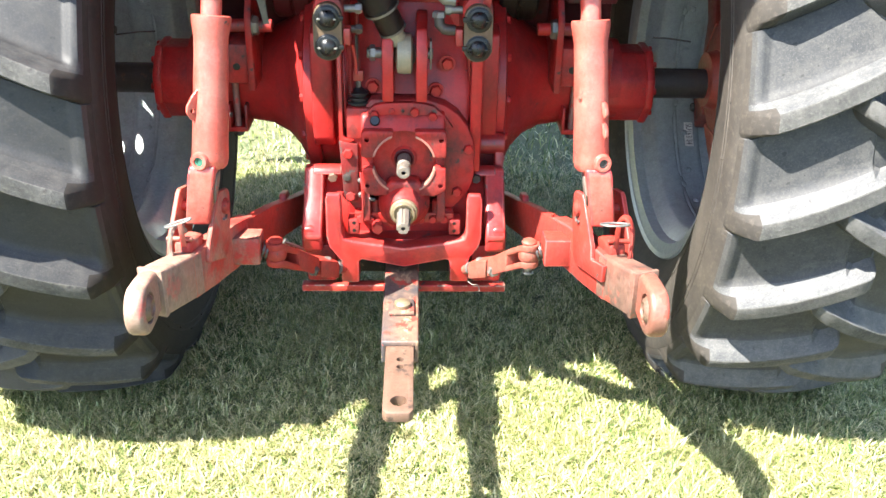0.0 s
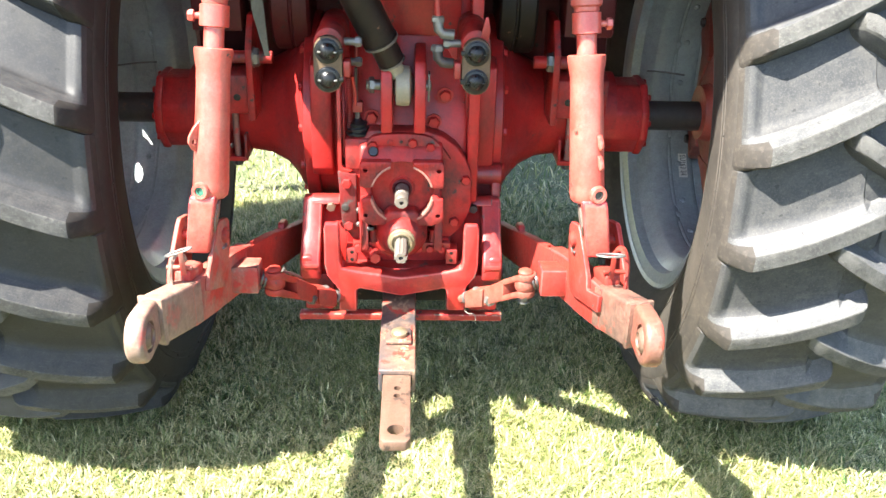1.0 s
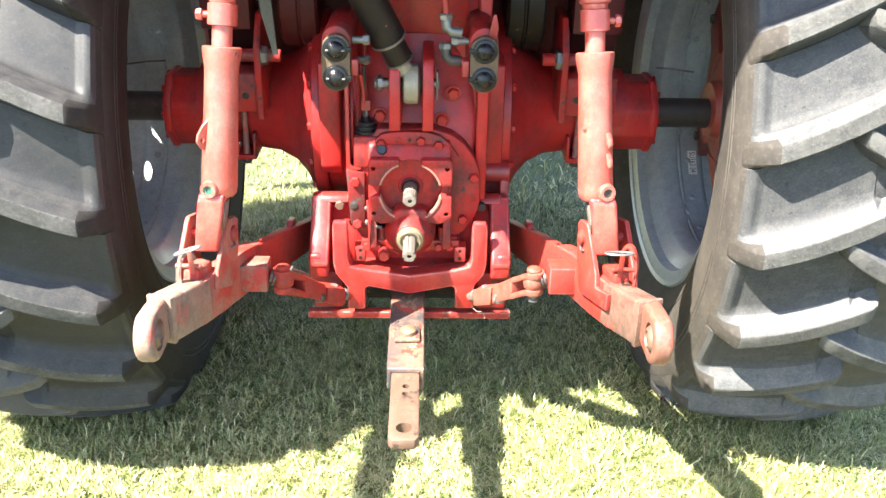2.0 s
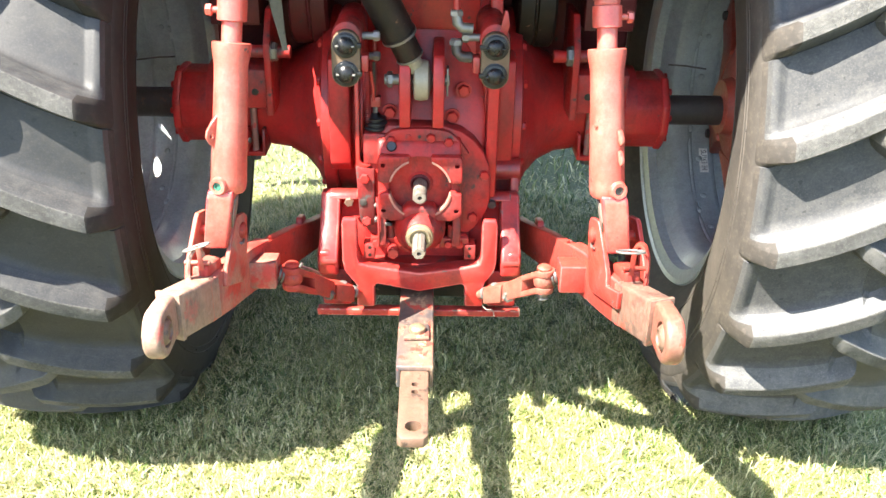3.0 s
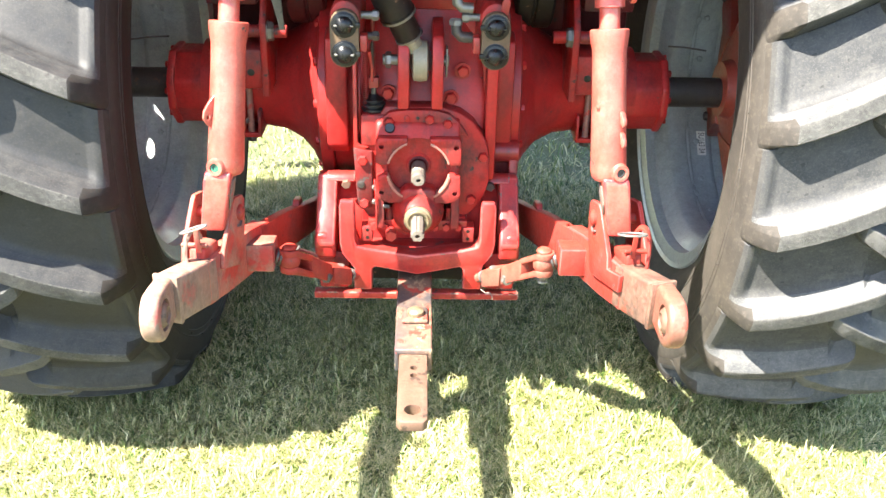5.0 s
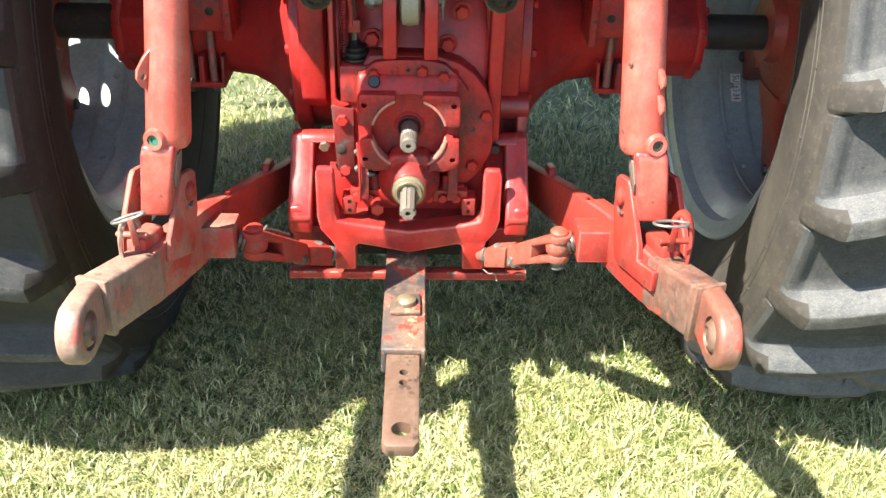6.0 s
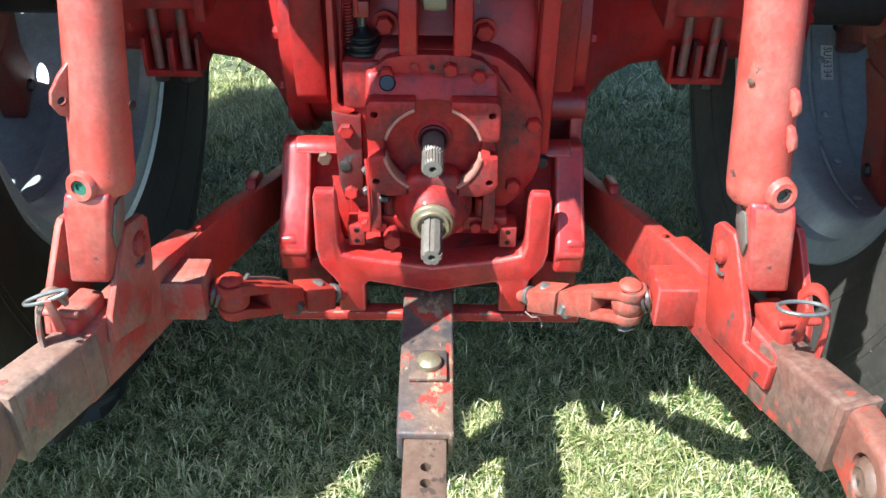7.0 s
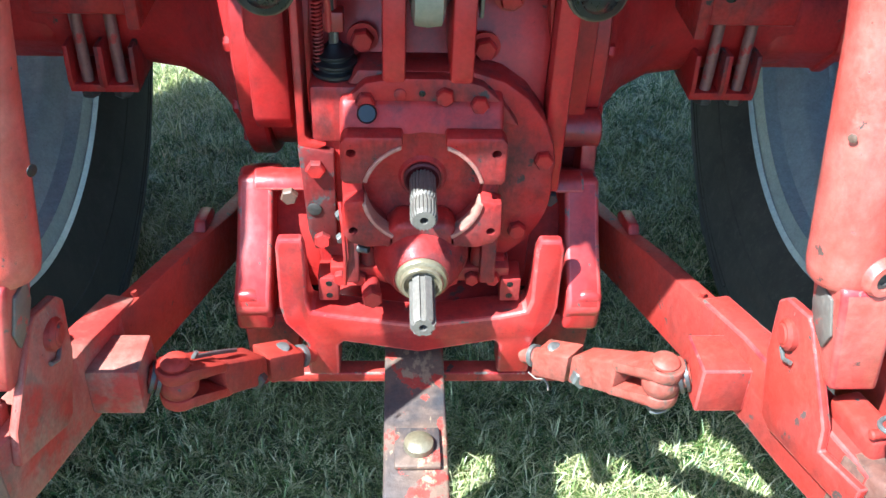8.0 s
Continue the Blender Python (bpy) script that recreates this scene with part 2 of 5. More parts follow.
col = blend(WORN, ramp(WORN, rub_c, [(0.62, 0.0), (0.68, 0.8)]), col, (0.02, 0.02, 0.02))
col = blend(WORN, ramp(WORN, rub_b, [(0.5, 0.0), (0.75, 0.6)]), col, (0.150, 0.143, 0.125))
tl.new(col, tp.inputs["Base Color"])
tp.inputs["Roughness"].default_value = 0.85
tp.inputs["Specular IOR Level"].default_value = 0.2
bumped(WORN, rub_b, 0.9, 0.004)


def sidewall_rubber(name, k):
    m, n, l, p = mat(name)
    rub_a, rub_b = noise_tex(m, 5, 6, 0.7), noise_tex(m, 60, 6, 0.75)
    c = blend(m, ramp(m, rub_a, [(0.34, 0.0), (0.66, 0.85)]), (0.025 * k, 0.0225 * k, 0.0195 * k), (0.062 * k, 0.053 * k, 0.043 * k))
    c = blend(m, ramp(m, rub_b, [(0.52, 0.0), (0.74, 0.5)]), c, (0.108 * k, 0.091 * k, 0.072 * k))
    l.new(c, p.inputs["Base Color"])
    p.inputs["Roughness"].default_value = 0.75
    p.inputs["Specular IOR Level"].default_value = 0.25
    bumped(m, rub_b, 0.3, 0.0015)
    return m


# left sidewall tones lowered to hold the shade on that side
WALL_SHADED = sidewall_rubber("shaded_sidewall_rubber", 0.38)
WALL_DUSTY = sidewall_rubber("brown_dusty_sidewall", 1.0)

# Soil and thatch under the lawn
SOIL, sn, sl, sp = mat("lawn_thatch")
geo = sn.new("ShaderNodeNewGeometry").outputs["Position"]
a, b = noise_tex(SOIL, 1.3, 4, 0.6, geo), noise_tex(SOIL, 60, 6, 0.8, geo)
col = blend(SOIL, ramp(SOIL, b, [(0.35, 0.0), (0.65, 1.0)]), (0.024, 0.032, 0.013), (0.13, 0.14, 0.06))
col = blend(SOIL, ramp(SOIL, a, [(0.4, 0.0), (0.65, 0.5)]), col, (0.16, 0.18, 0.08))
sl.new(col, sp.inputs["Base Color"])
sp.inputs["Roughness"].default_value = 0.95
bumped(SOIL, b, 0.8, 0.01)


def grass_material(name, stops):
    m, n, l, p = mat(name)
    r = n.new("ShaderNodeNewGeometry")
    c = ramp(m, r.outputs["Random Per Island"], stops)
    patch = noise_tex(m, 2.4, 4, 0.6, r.outputs["Position"])
    c = blend(m, ramp(m, patch, [(0.40, 0.0), (0.68, 0.4)]), c, (0.31, 0.305, 0.105))
    l.new(c, p.inputs["Base Color"])
    p.inputs["Roughness"].default_value = 0.38
    t = n.new("ShaderNodeBsdfTranslucent")
    l.new(c, t.inputs[0])
    mix = n.new("ShaderNodeMixShader")
    mix.inputs[0].default_value = 0.28
    l.new(p.outputs[0], mix.inputs[1]), l.new(t.outputs[0], mix.inputs[2])
    l.new(mix.outputs[0], n["Material Output"].inputs[0])
    return m


GRASS = grass_material("mown_grass", [(0.0, (0.012, 0.038, 0.006)), (0.3, (0.050, 0.115, 0.020)), (0.58, (0.180, 0.238, 0.060)), (0.78, (0.43, 0.41, 0.175)), (0.95, (0.78, 0.71, 0.40))])
STRAW = grass_material("dry_clippings", [(0.0, (0.36, 0.33, 0.165)), (0.5, (0.62, 0.56, 0.30)), (1.0, (0.22, 0.195, 0.095))])

# ---- mesh helpers ----
WORLD_AT = {}


def box(bm, x0, x1, y0, y1, z0, z1):
    v = [bm.verts.new((x, y, z)) for x in (x0, x1) for y in (y0, y1) for z in (z0, z1)]
    for f in ((0, 1, 3, 2), (4, 6, 7, 5), (0, 4, 5, 1), (2, 3, 7, 6), (0, 2, 6, 4), (1, 5, 7, 3)):
        bm.faces.new([v[i] for i in f])


def rings(bm, loops, closed_ends=True, closed_loop=False):
    """Skin between loops of equal length."""
    vs = [[bm.verts.new(p) for p in loop] for loop in loops]
    pairs = list(zip(vs, vs[1:])) + ([(vs[-1], vs[0])] if closed_loop else [])
    k = len(vs[0])
    for a, b in pairs:
        for i in range(k):
            bm.faces.new((a[i], a[(i + 1) % k], b[(i + 1) % k], b[i]))
    if closed_ends and not closed_loop:
        bm.faces.new(vs[0][::-1]), bm.faces.new(vs[-1])
    return vs


def prism(bm, outline, axis, a, b):
    """An outline of 2D points drawn out along an axis from a to b; (x, y), (x, z) or (y, z) for axis z, y, x."""
    def at(p, w):
        return {"x": (w, p[0], p[1]), "y": (p[0], w, p[1]), "z": (p[0], p[1], w)}[axis]
    rings(bm, [[at(p, a) for p in outline], [at(p, b) for p in outline]])


def frame_of(d):
    d = Vector(d).normalized()
    u = d.orthogonal().normalized() if abs(d.z) > 0.95 else d.cross(Vector((0, 0, 1))).normalized()
    return d, u, d.cross(u).normalized()


def turned(bm, start, direction, profile, seg=24, squash=1.0):
    """A turned shape: profile of (distance along, radius)."""
    d, u, w = frame_of(direction)
    loops = []
    for s, r in profile:
        c = Vector(start) + d * s
        loops.append([c + (u * math.cos(t) + w * math.sin(t) * squash) * max(r, 1e-5) for t in (2 * math.pi * i / seg for i in range(seg))])
    rings(bm, loops)


def pipe(bm, a, b, r, r2=None, seg=20, chamfer=0.002):
    a, b = Vector(a), Vector(b)
    r2 = r if r2 is None else r2
    n = (b - a).length
    c = min(chamfer, r * 0.4, n * 0.3)
    turned(bm, a, b - a, [(0, r - c), (c, r), (n - c, r2), (n, r2 - c)], seg)


def tube_along(bm, points, r, seg=12):
    pts = [Vector(p) for p in points]
    loops = []
    for i, p in enumerate(pts):
        d = (pts[min(i + 1, len(pts) - 1)] - pts[max(i - 1, 0)])
        _, u, w = frame_of(d)
        if loops:                                   # keep the twist small
            u = (last - d.normalized() * last.dot(d.normalized())).normalized()
            w = d.normalized().cross(u)
        last = u
        loops.append([p + (u * math.cos(t) + w * math.sin(t)) * r for t in (2 * math.pi * k / seg for k in range(seg))])
    rings(bm, loops)


def beam(bm, sections):
    """Upright rectangular sections (centre, width, height) joined along a line."""
    cs = [Vector(s[0]) for s in sections]
    loops = []
    for i, (c, w, h) in enumerate(sections):
        d = cs[min(i + 1, len(cs) - 1)] - cs[max(i - 1, 0)]
        side = Vector((d.y, -d.x, 0)).normalized() * (w / 2)
        up = Vector((0, 0, h / 2))
        loops.append([cs[i] - side - up, cs[i] + side - up, cs[i] + side + up, cs[i] - side + up])
    rings(bm, loops)


def plate(bm, outline, thick):
    """A flat plate: 3D outline points, thickened along its normal."""
    p = [Vector(q) for q in outline]
    nrm = (p[1] - p[0]).cross(p[2] - p[1]).normalized() * (thick / 2)
    rings(bm, [[q - nrm for q in p], [q + nrm for q in p]])


def arc(cx, cz, r, a0, a1, n=8):
    return [(cx + r * math.cos(radians(a0 + (a1 - a0) * i / n)), cz + r * math.sin(radians(a0 + (a1 - a0) * i / n))) for i in range(n + 1)]


def placed(ob, parent, centre):
    ob.location = centre
    WORLD_AT[ob] = Vector(centre)
    if parent:
        ob.parent = parent
        ob.matrix_parent_inverse = Matrix.Translation(-WORLD_AT[parent])


def part(name, bm, material, parent, label="", bevel=0.0, seg=2, angle=35, cut=None, edge=None):
    """Link a bmesh, given in world metres, as one mesh object under its thing or part."""
    bmesh.ops.recalc_face_normals(bm, faces=bm.faces)
    if bevel:
        edges = [e for e in bm.edges if len(e.link_faces) == 2 and e.calc_face_angle(0) > radians(angle)]
        bmesh.ops.bevel(bm, geom=edges, offset=bevel, offset_type="OFFSET", segments=seg, profile=0.5, affect="EDGES", clamp_overlap=True, material=1 if edge else -1)
    me = bpy.data.meshes.new(name)
    bm.to_mesh(me)
    bm.free()
    me.materials.append(material)
    if edge:
        me.materials.append(edge)
    if cut:
        me = cut_away(me, cut)
        me.name = name
    co = np.empty(len(me.vertices) * 3)
    me.vertices.foreach_get("co", co)
    co = co.reshape(-1, 3)
    centre = Vector((co.min(0) + co.max(0)) / 2)
    me.transform(Matrix.Translation(-centre))
    me.shade_smooth()
    me.set_sharp_from_angle(angle=radians(angle))
    ob = new(name, me)
    placed(ob, parent, centre)
    if label:
        tagged(ob, label)
    return ob


def cut_away(me, cutter):
    bmesh.ops.recalc_face_normals(cutter, faces=cutter.faces)
    cm = bpy.data.meshes.new("cutter")
    cutter.to_mesh(cm)
    cutter.free()
    a, b = new("work", me), new("cutter", cm)
    mod = a.modifiers.new("cut", "BOOLEAN")
    mod.object, mod.operation, mod.solver = b, "DIFFERENCE", "EXACT"
    done = bpy.data.meshes.new_from_object(a.evaluated_get(bpy.context.evaluated_depsgraph_get()))
    for o in (a, b):
        bpy.data.objects.remove(o)
    return done


SHARED = {}


def hex_mesh(r, h, sides=6, dome=False):
    key = (round(r, 4), round(h, 4), sides, dome)
    if key not in SHARED:
        bm = bmesh.new()
        prof = [(0, 1.0), (0.72, 1.0), (1.0, 0.84)] if not dome else [(0, 1.0), (0.4, 1.0), (0.75, 0.8), (0.95, 0.45), (1.0, 0.1)]
        rings(bm, [[(r * k * math.cos(2 * math.pi * i / sides), r * k * math.sin(2 * math.pi * i / sides), h * s) for i in range(sides)] for s, k in prof])
        bmesh.ops.recalc_face_normals(bm, faces=bm.faces)
        me = bpy.data.meshes.new("bolt")
        bm.to_mesh(me)
        bm.free()
        if sides > 8:
            me.shade_smooth()
            me.set_sharp_from_angle(angle=radians(40))
        SHARED[key] = me
    return SHARED[key]


def bolt(parent, at, direction, r=0.012, h=0.009, material=None, name="bolt", sides=6, dome=False, spin=0.3, label=""):
    me = hex_mesh(r, h, sides, dome)
    key = (me.name, (material or RED_CAST).name)
    if key not in SHARED:
        SHARED[key] = me if not me.materials else me.copy()
        if SHARED[key].materials:
            SHARED[key].materials.clear()
        SHARED[key].materials.append(material or RED_CAST)
    ob = new(name, SHARED[key])
    WORLD_AT[ob] = Vector(at)
    ob.parent = parent
    ob.matrix_parent_inverse = Matrix.Translation(-WORLD_AT[parent])
    ob.matrix_basis = Matrix.Translation(at) @ Vector(direction).to_track_quat("Z", "Y").to_matrix().to_4x4() @ Matrix.Rotation(spin + 7 * at[0] + 5 * at[2], 4, "Z")
    if label:
        tagged(ob, label)
    return ob


def washer(parent, at, direction, r, hole, h, material, name="washer"):
    bm = bmesh.new()
    d, u, w = frame_of(direction)
    loops = []
    for s, q in ((0, hole), (0, r), (h, r), (h, hole)):
        loops.append([Vector(at) + d * s + (u * math.cos(t) + w * math.sin(t)) * q for t in (2 * math.pi * i / 24 for i in range(24))])
    rings(bm, loops, closed_loop=True)
    return part(name, bm, material, parent)


# ---- setting: ground ----
bm = bmesh.new()
N = 60
xs = [math.copysign(abs(u) ** 3 * 1500 + abs(u) * 4, u) for u in np.linspace(-1, 1, N + 1)]
gv = [[bm.verts.new((x, 2.5 + y, 0.012 * noise.noise((x * 0.9, y * 0.9, 0.3)) - 0.006 if abs(x) < 8 and abs(y) < 8 else -0.006)) for y in xs] for x in xs]
for i in range(N):
    for j in range(N):
        bm.faces.new((gv[i][j], gv[i + 1][j], gv[i + 1][j + 1], gv[i][j + 1]))
ground = part("ground", bm, SOIL, None)
tagged(ground, "flat lawn soil covered with dry thatch", "ground", kind="structure")

# ---- the tractor ----
AY, AZ = 2.985, 0.835                     # axle line
tractor = new("tractor")
placed(tractor, None, (0, AY, 0))
tagged(tractor, "weathered red farm tractor standing on mown grass", "tractor")


# rear axle and differential housing
def differential():
    bm = bmesh.new()
    # barrel about the axle line with a flat back
    turned(bm, (-0.235, AY, AZ), (1, 0, 0), [(0, 0.262), (0.47, 0.262)], 64)
    housing = part("differential_housing", bm, HOUSE, tractor, "dusty red cast differential housing", bevel=0.004)
    bm = bmesh.new()
    prism(bm, [(2.66, 0.46), (2.60, 0.50), (2.60, 0.92), (2.635, 0.97), (2.645, 1.5), (3.3, 1.5), (3.3, 0.52), (3.2, 0.46)], "x", -0.152, 0.17)
    part("rear_cover", bm, HOUSE, housing, bevel=0.012)
    # flat cover above the clevis, with a seam
    bm = bmesh.new()
    box(bm, -0.10, 0.145, 2.625, 2.66, 1.13, 1.49)
    part("upper_cover", bm, RED, housing, "plain red upper cover plate", bevel=0.006)
    bm = bmesh.new()
    prism(bm, [(0.10, 1.12), (0.155, 1.03), (0.168, 0.90), (0.168, 1.12)], "y", 2.605, 2.632)
    part("web", bm, HOUSE, housing, bevel=0.004)
    # vertical ribs beside the centre
    bm = bmesh.new()
    prism(bm, [(2.575, 0.70), (2.60, 0.70), (2.66, 0.8), (2.66, 1.5), (2.61, 1.5), (2.575, 1.02)], "x", 0.168, 0.198)
    part("rib", bm, HOUSE, housing, bevel=0.006)
    for s in (-1, 1):
        # bolted trumpet flange
        bm = bmesh.new()
        turned(bm, (s * 0.236, AY, AZ), (s, 0, 0), [(0, 0.276), (0.004, 0.28), (0.034, 0.28), (0.038, 0.274)], 72)
        flange = part("trumpet_flange", bm, HOUSE, tractor)
        for k in range(14):
            ang = radians(100 + k * 360 / 14)
            bolt(flange, (s * 0.274, AY + 0.252 * math.cos(ang), AZ + 0.252 * math.sin(ang)), (s, 0, 0), 0.0125, 0.012, HOUSE)
        # flange face pads that bulge towards the rear
        bm = bmesh.new()
        ribs = [(2.712, AZ - 0.115), (2.690, AZ - 0.09), (2.682, AZ + 0.06), (2.690, AZ + 0.20), (2.75, AZ + 0.22), (2.75, AZ - 0.12)]
        prism(bm, ribs, "x", min(s * 0.19, s * 0.248), max(s * 0.19, s * 0.248))
        part("flange_pad", bm, HOUSE, tractor, bevel=0.008)
        # trumpet
        bm = bmesh.new()
        prof = [(0.0, 0.262), (0.012, 0.25), (0.035, 0.205), (0.07, 0.165), (0.12, 0.138), (0.20, 0.126), (0.30, 0.12), (0.345, 0.118)]
        turned(bm, (s * 0.272, AY, AZ), (s, 0, 0), prof, 48)
        trumpet = part("axle_trumpet", bm, HOUSE, tractor, "smooth red cast axle trumpet")
        # flat machined top and block at its end
        bm = bmesh.new()
        octo = [(AY + 0.124 * math.cos(radians(a)), AZ - 0.010 + 0.114 * math.sin(radians(a))) for a in (20, 65, 115, 160, 200, 245, 295, 340)]
        prism(bm, octo, "x", min(s * 0.575, s * 0.70), max(s * 0.575, s * 0.70))
        part("end_block", bm, HOUSE, tractor, bevel=0.012, seg=3)
        bm = bmesh.new()
        prism(bm, [(AY + 0.130 * math.cos(radians(a)), AZ - 0.010 + 0.120 * math.sin(radians(a))) for a in (20, 65, 115, 160, 200, 245, 295, 340)], "x", min(s * 0.69, s * 0.713), max(s * 0.69, s * 0.713))
        part("end_cap", bm, HOUSE, tractor, bevel=0.006)
        for k in range(8):
            ang = radians(42.5 + k * 45)
            bolt(trumpet, (s * 0.713, AY + 0.105 * math.cos(ang), AZ - 0.01 + 0.098 * math.sin(ang)), (s, 0, 0), 0.010, 0.008, HOUSE)
        # bar axle
        bm = bmesh.new()
        pipe(bm, (s * 0.70, AY, AZ - 0.012), (s * 1.08, AY, AZ - 0.012), 0.044, seg=28)
        part("axle_shaft", bm, DARK_STEEL, tractor, "dark oily steel bar axle")
        # fine wire by the end block
        bm = bmesh.new()
        tube_along(bm, [(s * 0.70, AY - 0.08, AZ + 0.145), (s * 0.74, AY - 0.10, AZ + 0.148), (s * 0.80, AY - 0.11, AZ + 0.142)], 0.0025, 6)
        part("wire", bm, DARK_STEEL, tractor)


differential()


# brake housings high on either side; the left one's dark red holds deep shade
def brakes():
    for s, m_, lab in ((-1, DARK_RED, "round red brake housing with deep shade in its colour"), (1, BLACKPAINT, "black round brake housing")):
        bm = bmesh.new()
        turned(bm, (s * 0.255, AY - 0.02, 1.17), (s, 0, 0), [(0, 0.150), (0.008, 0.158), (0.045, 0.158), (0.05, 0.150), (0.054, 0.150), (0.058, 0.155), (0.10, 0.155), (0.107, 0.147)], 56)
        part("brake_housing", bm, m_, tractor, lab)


brakes()


# ---- wheels ----
def tyre_point(s, x, r, a):
    """On the wheel: x from the middle plane outwards, a in radians up from the rear."""
    return Vector((s * x, AY - r * math.cos(a), AZ + r * math.sin(a)))


def wheel(s, shift, phase, rubber, flank_rubber, wall):
    XI = 0.75 + shift                      # inner rim flange
    X0 = XI + 0.275                        # middle plane of the tyre
    # rim: a rolled section turned about the axle
    sect = [(-0.246, 0.522), (-0.253, 0.534), (-0.245, 0.539), (-0.240, 0.522), (-0.234, 0.502), (-0.205, 0.496), (-0.192, 0.482), (-0.170, 0.458), (-0.162, 0.452), (-0.112, 0.449), (-0.100, 0.456), (-0.088, 0.468),
            (-0.03, 0.471), (-0.018, 0.476), (-0.008, 0.488), (0.05, 0.491), (0.20, 0.491), (0.252, 0.499), (0.262, 0.52), (0.268, 0.538), (0.28, 0.533), (0.275, 0.522)]
    inner = [(x, r - 0.011) for x, r in sect[2:-2]]
    prof = sect + inner[::-1]
    n = 96
    bm = bmesh.new()
    rings(bm, [[tyre_point(s, X0 + x, r, 2 * math.pi * k / n) for x, r in prof] for k in range(n)], closed_loop=True)
    rim = part("wheel", bm, RIM, tractor, "grey painted steel rear wheel")
    # disc with hand holes
    bm = bmesh.new()
    d0 = X0 + 0.235
    turned(bm, (s * d0, AY, AZ), (s, 0, 0), [(0, 0.480), (0.012, 0.480)], 72)
    holes = bmesh.new()
    for k in range(8):
        turned(holes, tyre_point(s, d0 - 0.05, 0.187, radians(k * 45 + 136)), (s, 0, 0), [(0, 0.037), (0.1, 0.037)], 20)
        slot = [(0.352, a) for a in (115, 119, 123, 126, 130, 133)] + [(0.322, a) for a in (133, 130, 126, 123, 119, 115)]
        rings(holes, [[tyre_point(s, d0 + dx, r, radians(k * 45 + a)) for r, a in slot] for dx in (-0.05, 0.05)])
    part("disc", bm, RIM, rim, "grey wheel disc with round hand holes", cut=holes)
    # hub and its clamp lugs
    bm = bmesh.new()
    turned(bm, (s * (X0 - (0.135 if s > 0 else 0.07)), AY, AZ), (s, 0, 0), [(0, 0.040), (0.0, 0.080), (0.03, 0.088), (0.045, 0.16), (0.055, 0.185), (0.08, 0.19), (0.10, 0.16), (0.13, 0.12), (0.37, 0.12)], 40)
    part("hub", bm, HUB, rim, "orange-red cast hub")
    for k in range(6):
        a = radians(k * 60 + (-4 if s < 0 else 30))
        bm = bmesh.new()
        out = 0.0 if s > 0 else 0.07
        c0, c1 = tyre_point(s, X0 - 0.065 + out, 0.16, a), tyre_point(s, X0 + 0.005 + out, 0.462, a)
        d = (c1 - c0).normalized()
        t = Vector((s, 0, 0))
        e = d.cross(t).normalized()
        loops = []
        for f, wd, th in ((0, 0.075, 0.030), (0.45, 0.050, 0.028), (0.8, 0.055, 0.034), (1.0, 0.06, 0.03)):
            c = c0 + (c1 - c0) * f
            loops.append([c - e * wd - t * th, c + e * wd - t * th, c + e * wd + t * th, c - e * wd + t * th])
        rings(bm, loops)
        part("rim_clamp", bm, HUB, rim, "red cast rim clamp", bevel=0.008)
        bolt(rim, tyre_point(s, X0 - 0.030 + out, 0.40, a), (-s, 0, 0), 0.016, 0.025, DARK_STEEL)
    # pressed ridges round the drum, each ending in a dimple
    for k in range(9):
        a0 = radians(k * 40 + 11)
        bm = bmesh.new()
        tube_along(bm, [tyre_point(s, X0 - 0.098, 0.447 + (0.006 if j in (0, 10) else 0), a0 + radians(3.1 * j)) for j in range(11)], 0.0075, 8)
        part("rim_ridge", bm, RIM, rim)
        bolt(rim, tuple(tyre_point(s, X0 - 0.098, 0.452, a0 + radians(35.5))), tuple(-tyre_point(s, 0, 1, a0 + radians(35.5)) + Vector((0, AY, AZ))), 0.014, 0.008, RIM, name="dimple", sides=14, dome=True)
    # rim studs inside the drum
    for k in range(20):
        a = radians(k * 18 + 4)
        p = tyre_point(s, X0 - 0.065, 0.457, a)
        bolt(rim, p, (0, AY - p.y, AZ - p.z), 0.010, 0.006, RIM, name="rivet", sides=12, dome=True)
    # tyre carcass
    half_sect = [(0.232, 0.508), (0.248, 0.54), (0.270, 0.565), (0.285, 0.60), (0.296, 0.64), (0.305, 0.70), (0.306, 0.76), (0.301, 0.795), (0.290, 0.812), (0.272, 0.822), (0.235, 0.832), (0.12, 0.857)]
    sect = [(-x, r) for x, r in half_sect] + [(0.0, 0.870)] + half_sect[::-1]
    n = 144
    bm = bmesh.new()
    loops = []
    for k in range(n):
        loop = []
        for x, r in sect:
            p = tyre_point(s, X0 + x, r, 2 * math.pi * k / n)
            if p.z < 0.02:
                p.x += s * math.copysign(0.25, x) * (0.02 - p.z) if abs(x) > 0.2 else 0
                p.z = 0.02 + (p.z - 0.02) * 0.15
            loop.append(p)
        loops.append(loop)
    vs = [[bm.verts.new(p) for p in lp] for lp in loops]
    for a, b in zip(vs, vs[1:] + vs[:1]):
        for i in range(len(sect) - 1):
            bm.faces.new((a[i], a[i + 1], b[i + 1], b[i]))
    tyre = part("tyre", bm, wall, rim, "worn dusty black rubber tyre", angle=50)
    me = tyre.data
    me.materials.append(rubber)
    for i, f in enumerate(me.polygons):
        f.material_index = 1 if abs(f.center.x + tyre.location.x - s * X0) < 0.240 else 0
    # moulded rings on the inner sidewall
    for r, x in ((0.735, -0.3055), (0.752, -0.3062), (0.62, -0.2905)):
        bm = bmesh.new()
        rings(bm, [[tyre_point(s, X0 + x + dx, r + dr, 2 * math.pi * k / 120) for dx, dr in ((-0.0016, 0), (0.001, 0.0022), (0.003, 0), (0.001, -0.0022))] for k in range(120)], closed_loop=True)
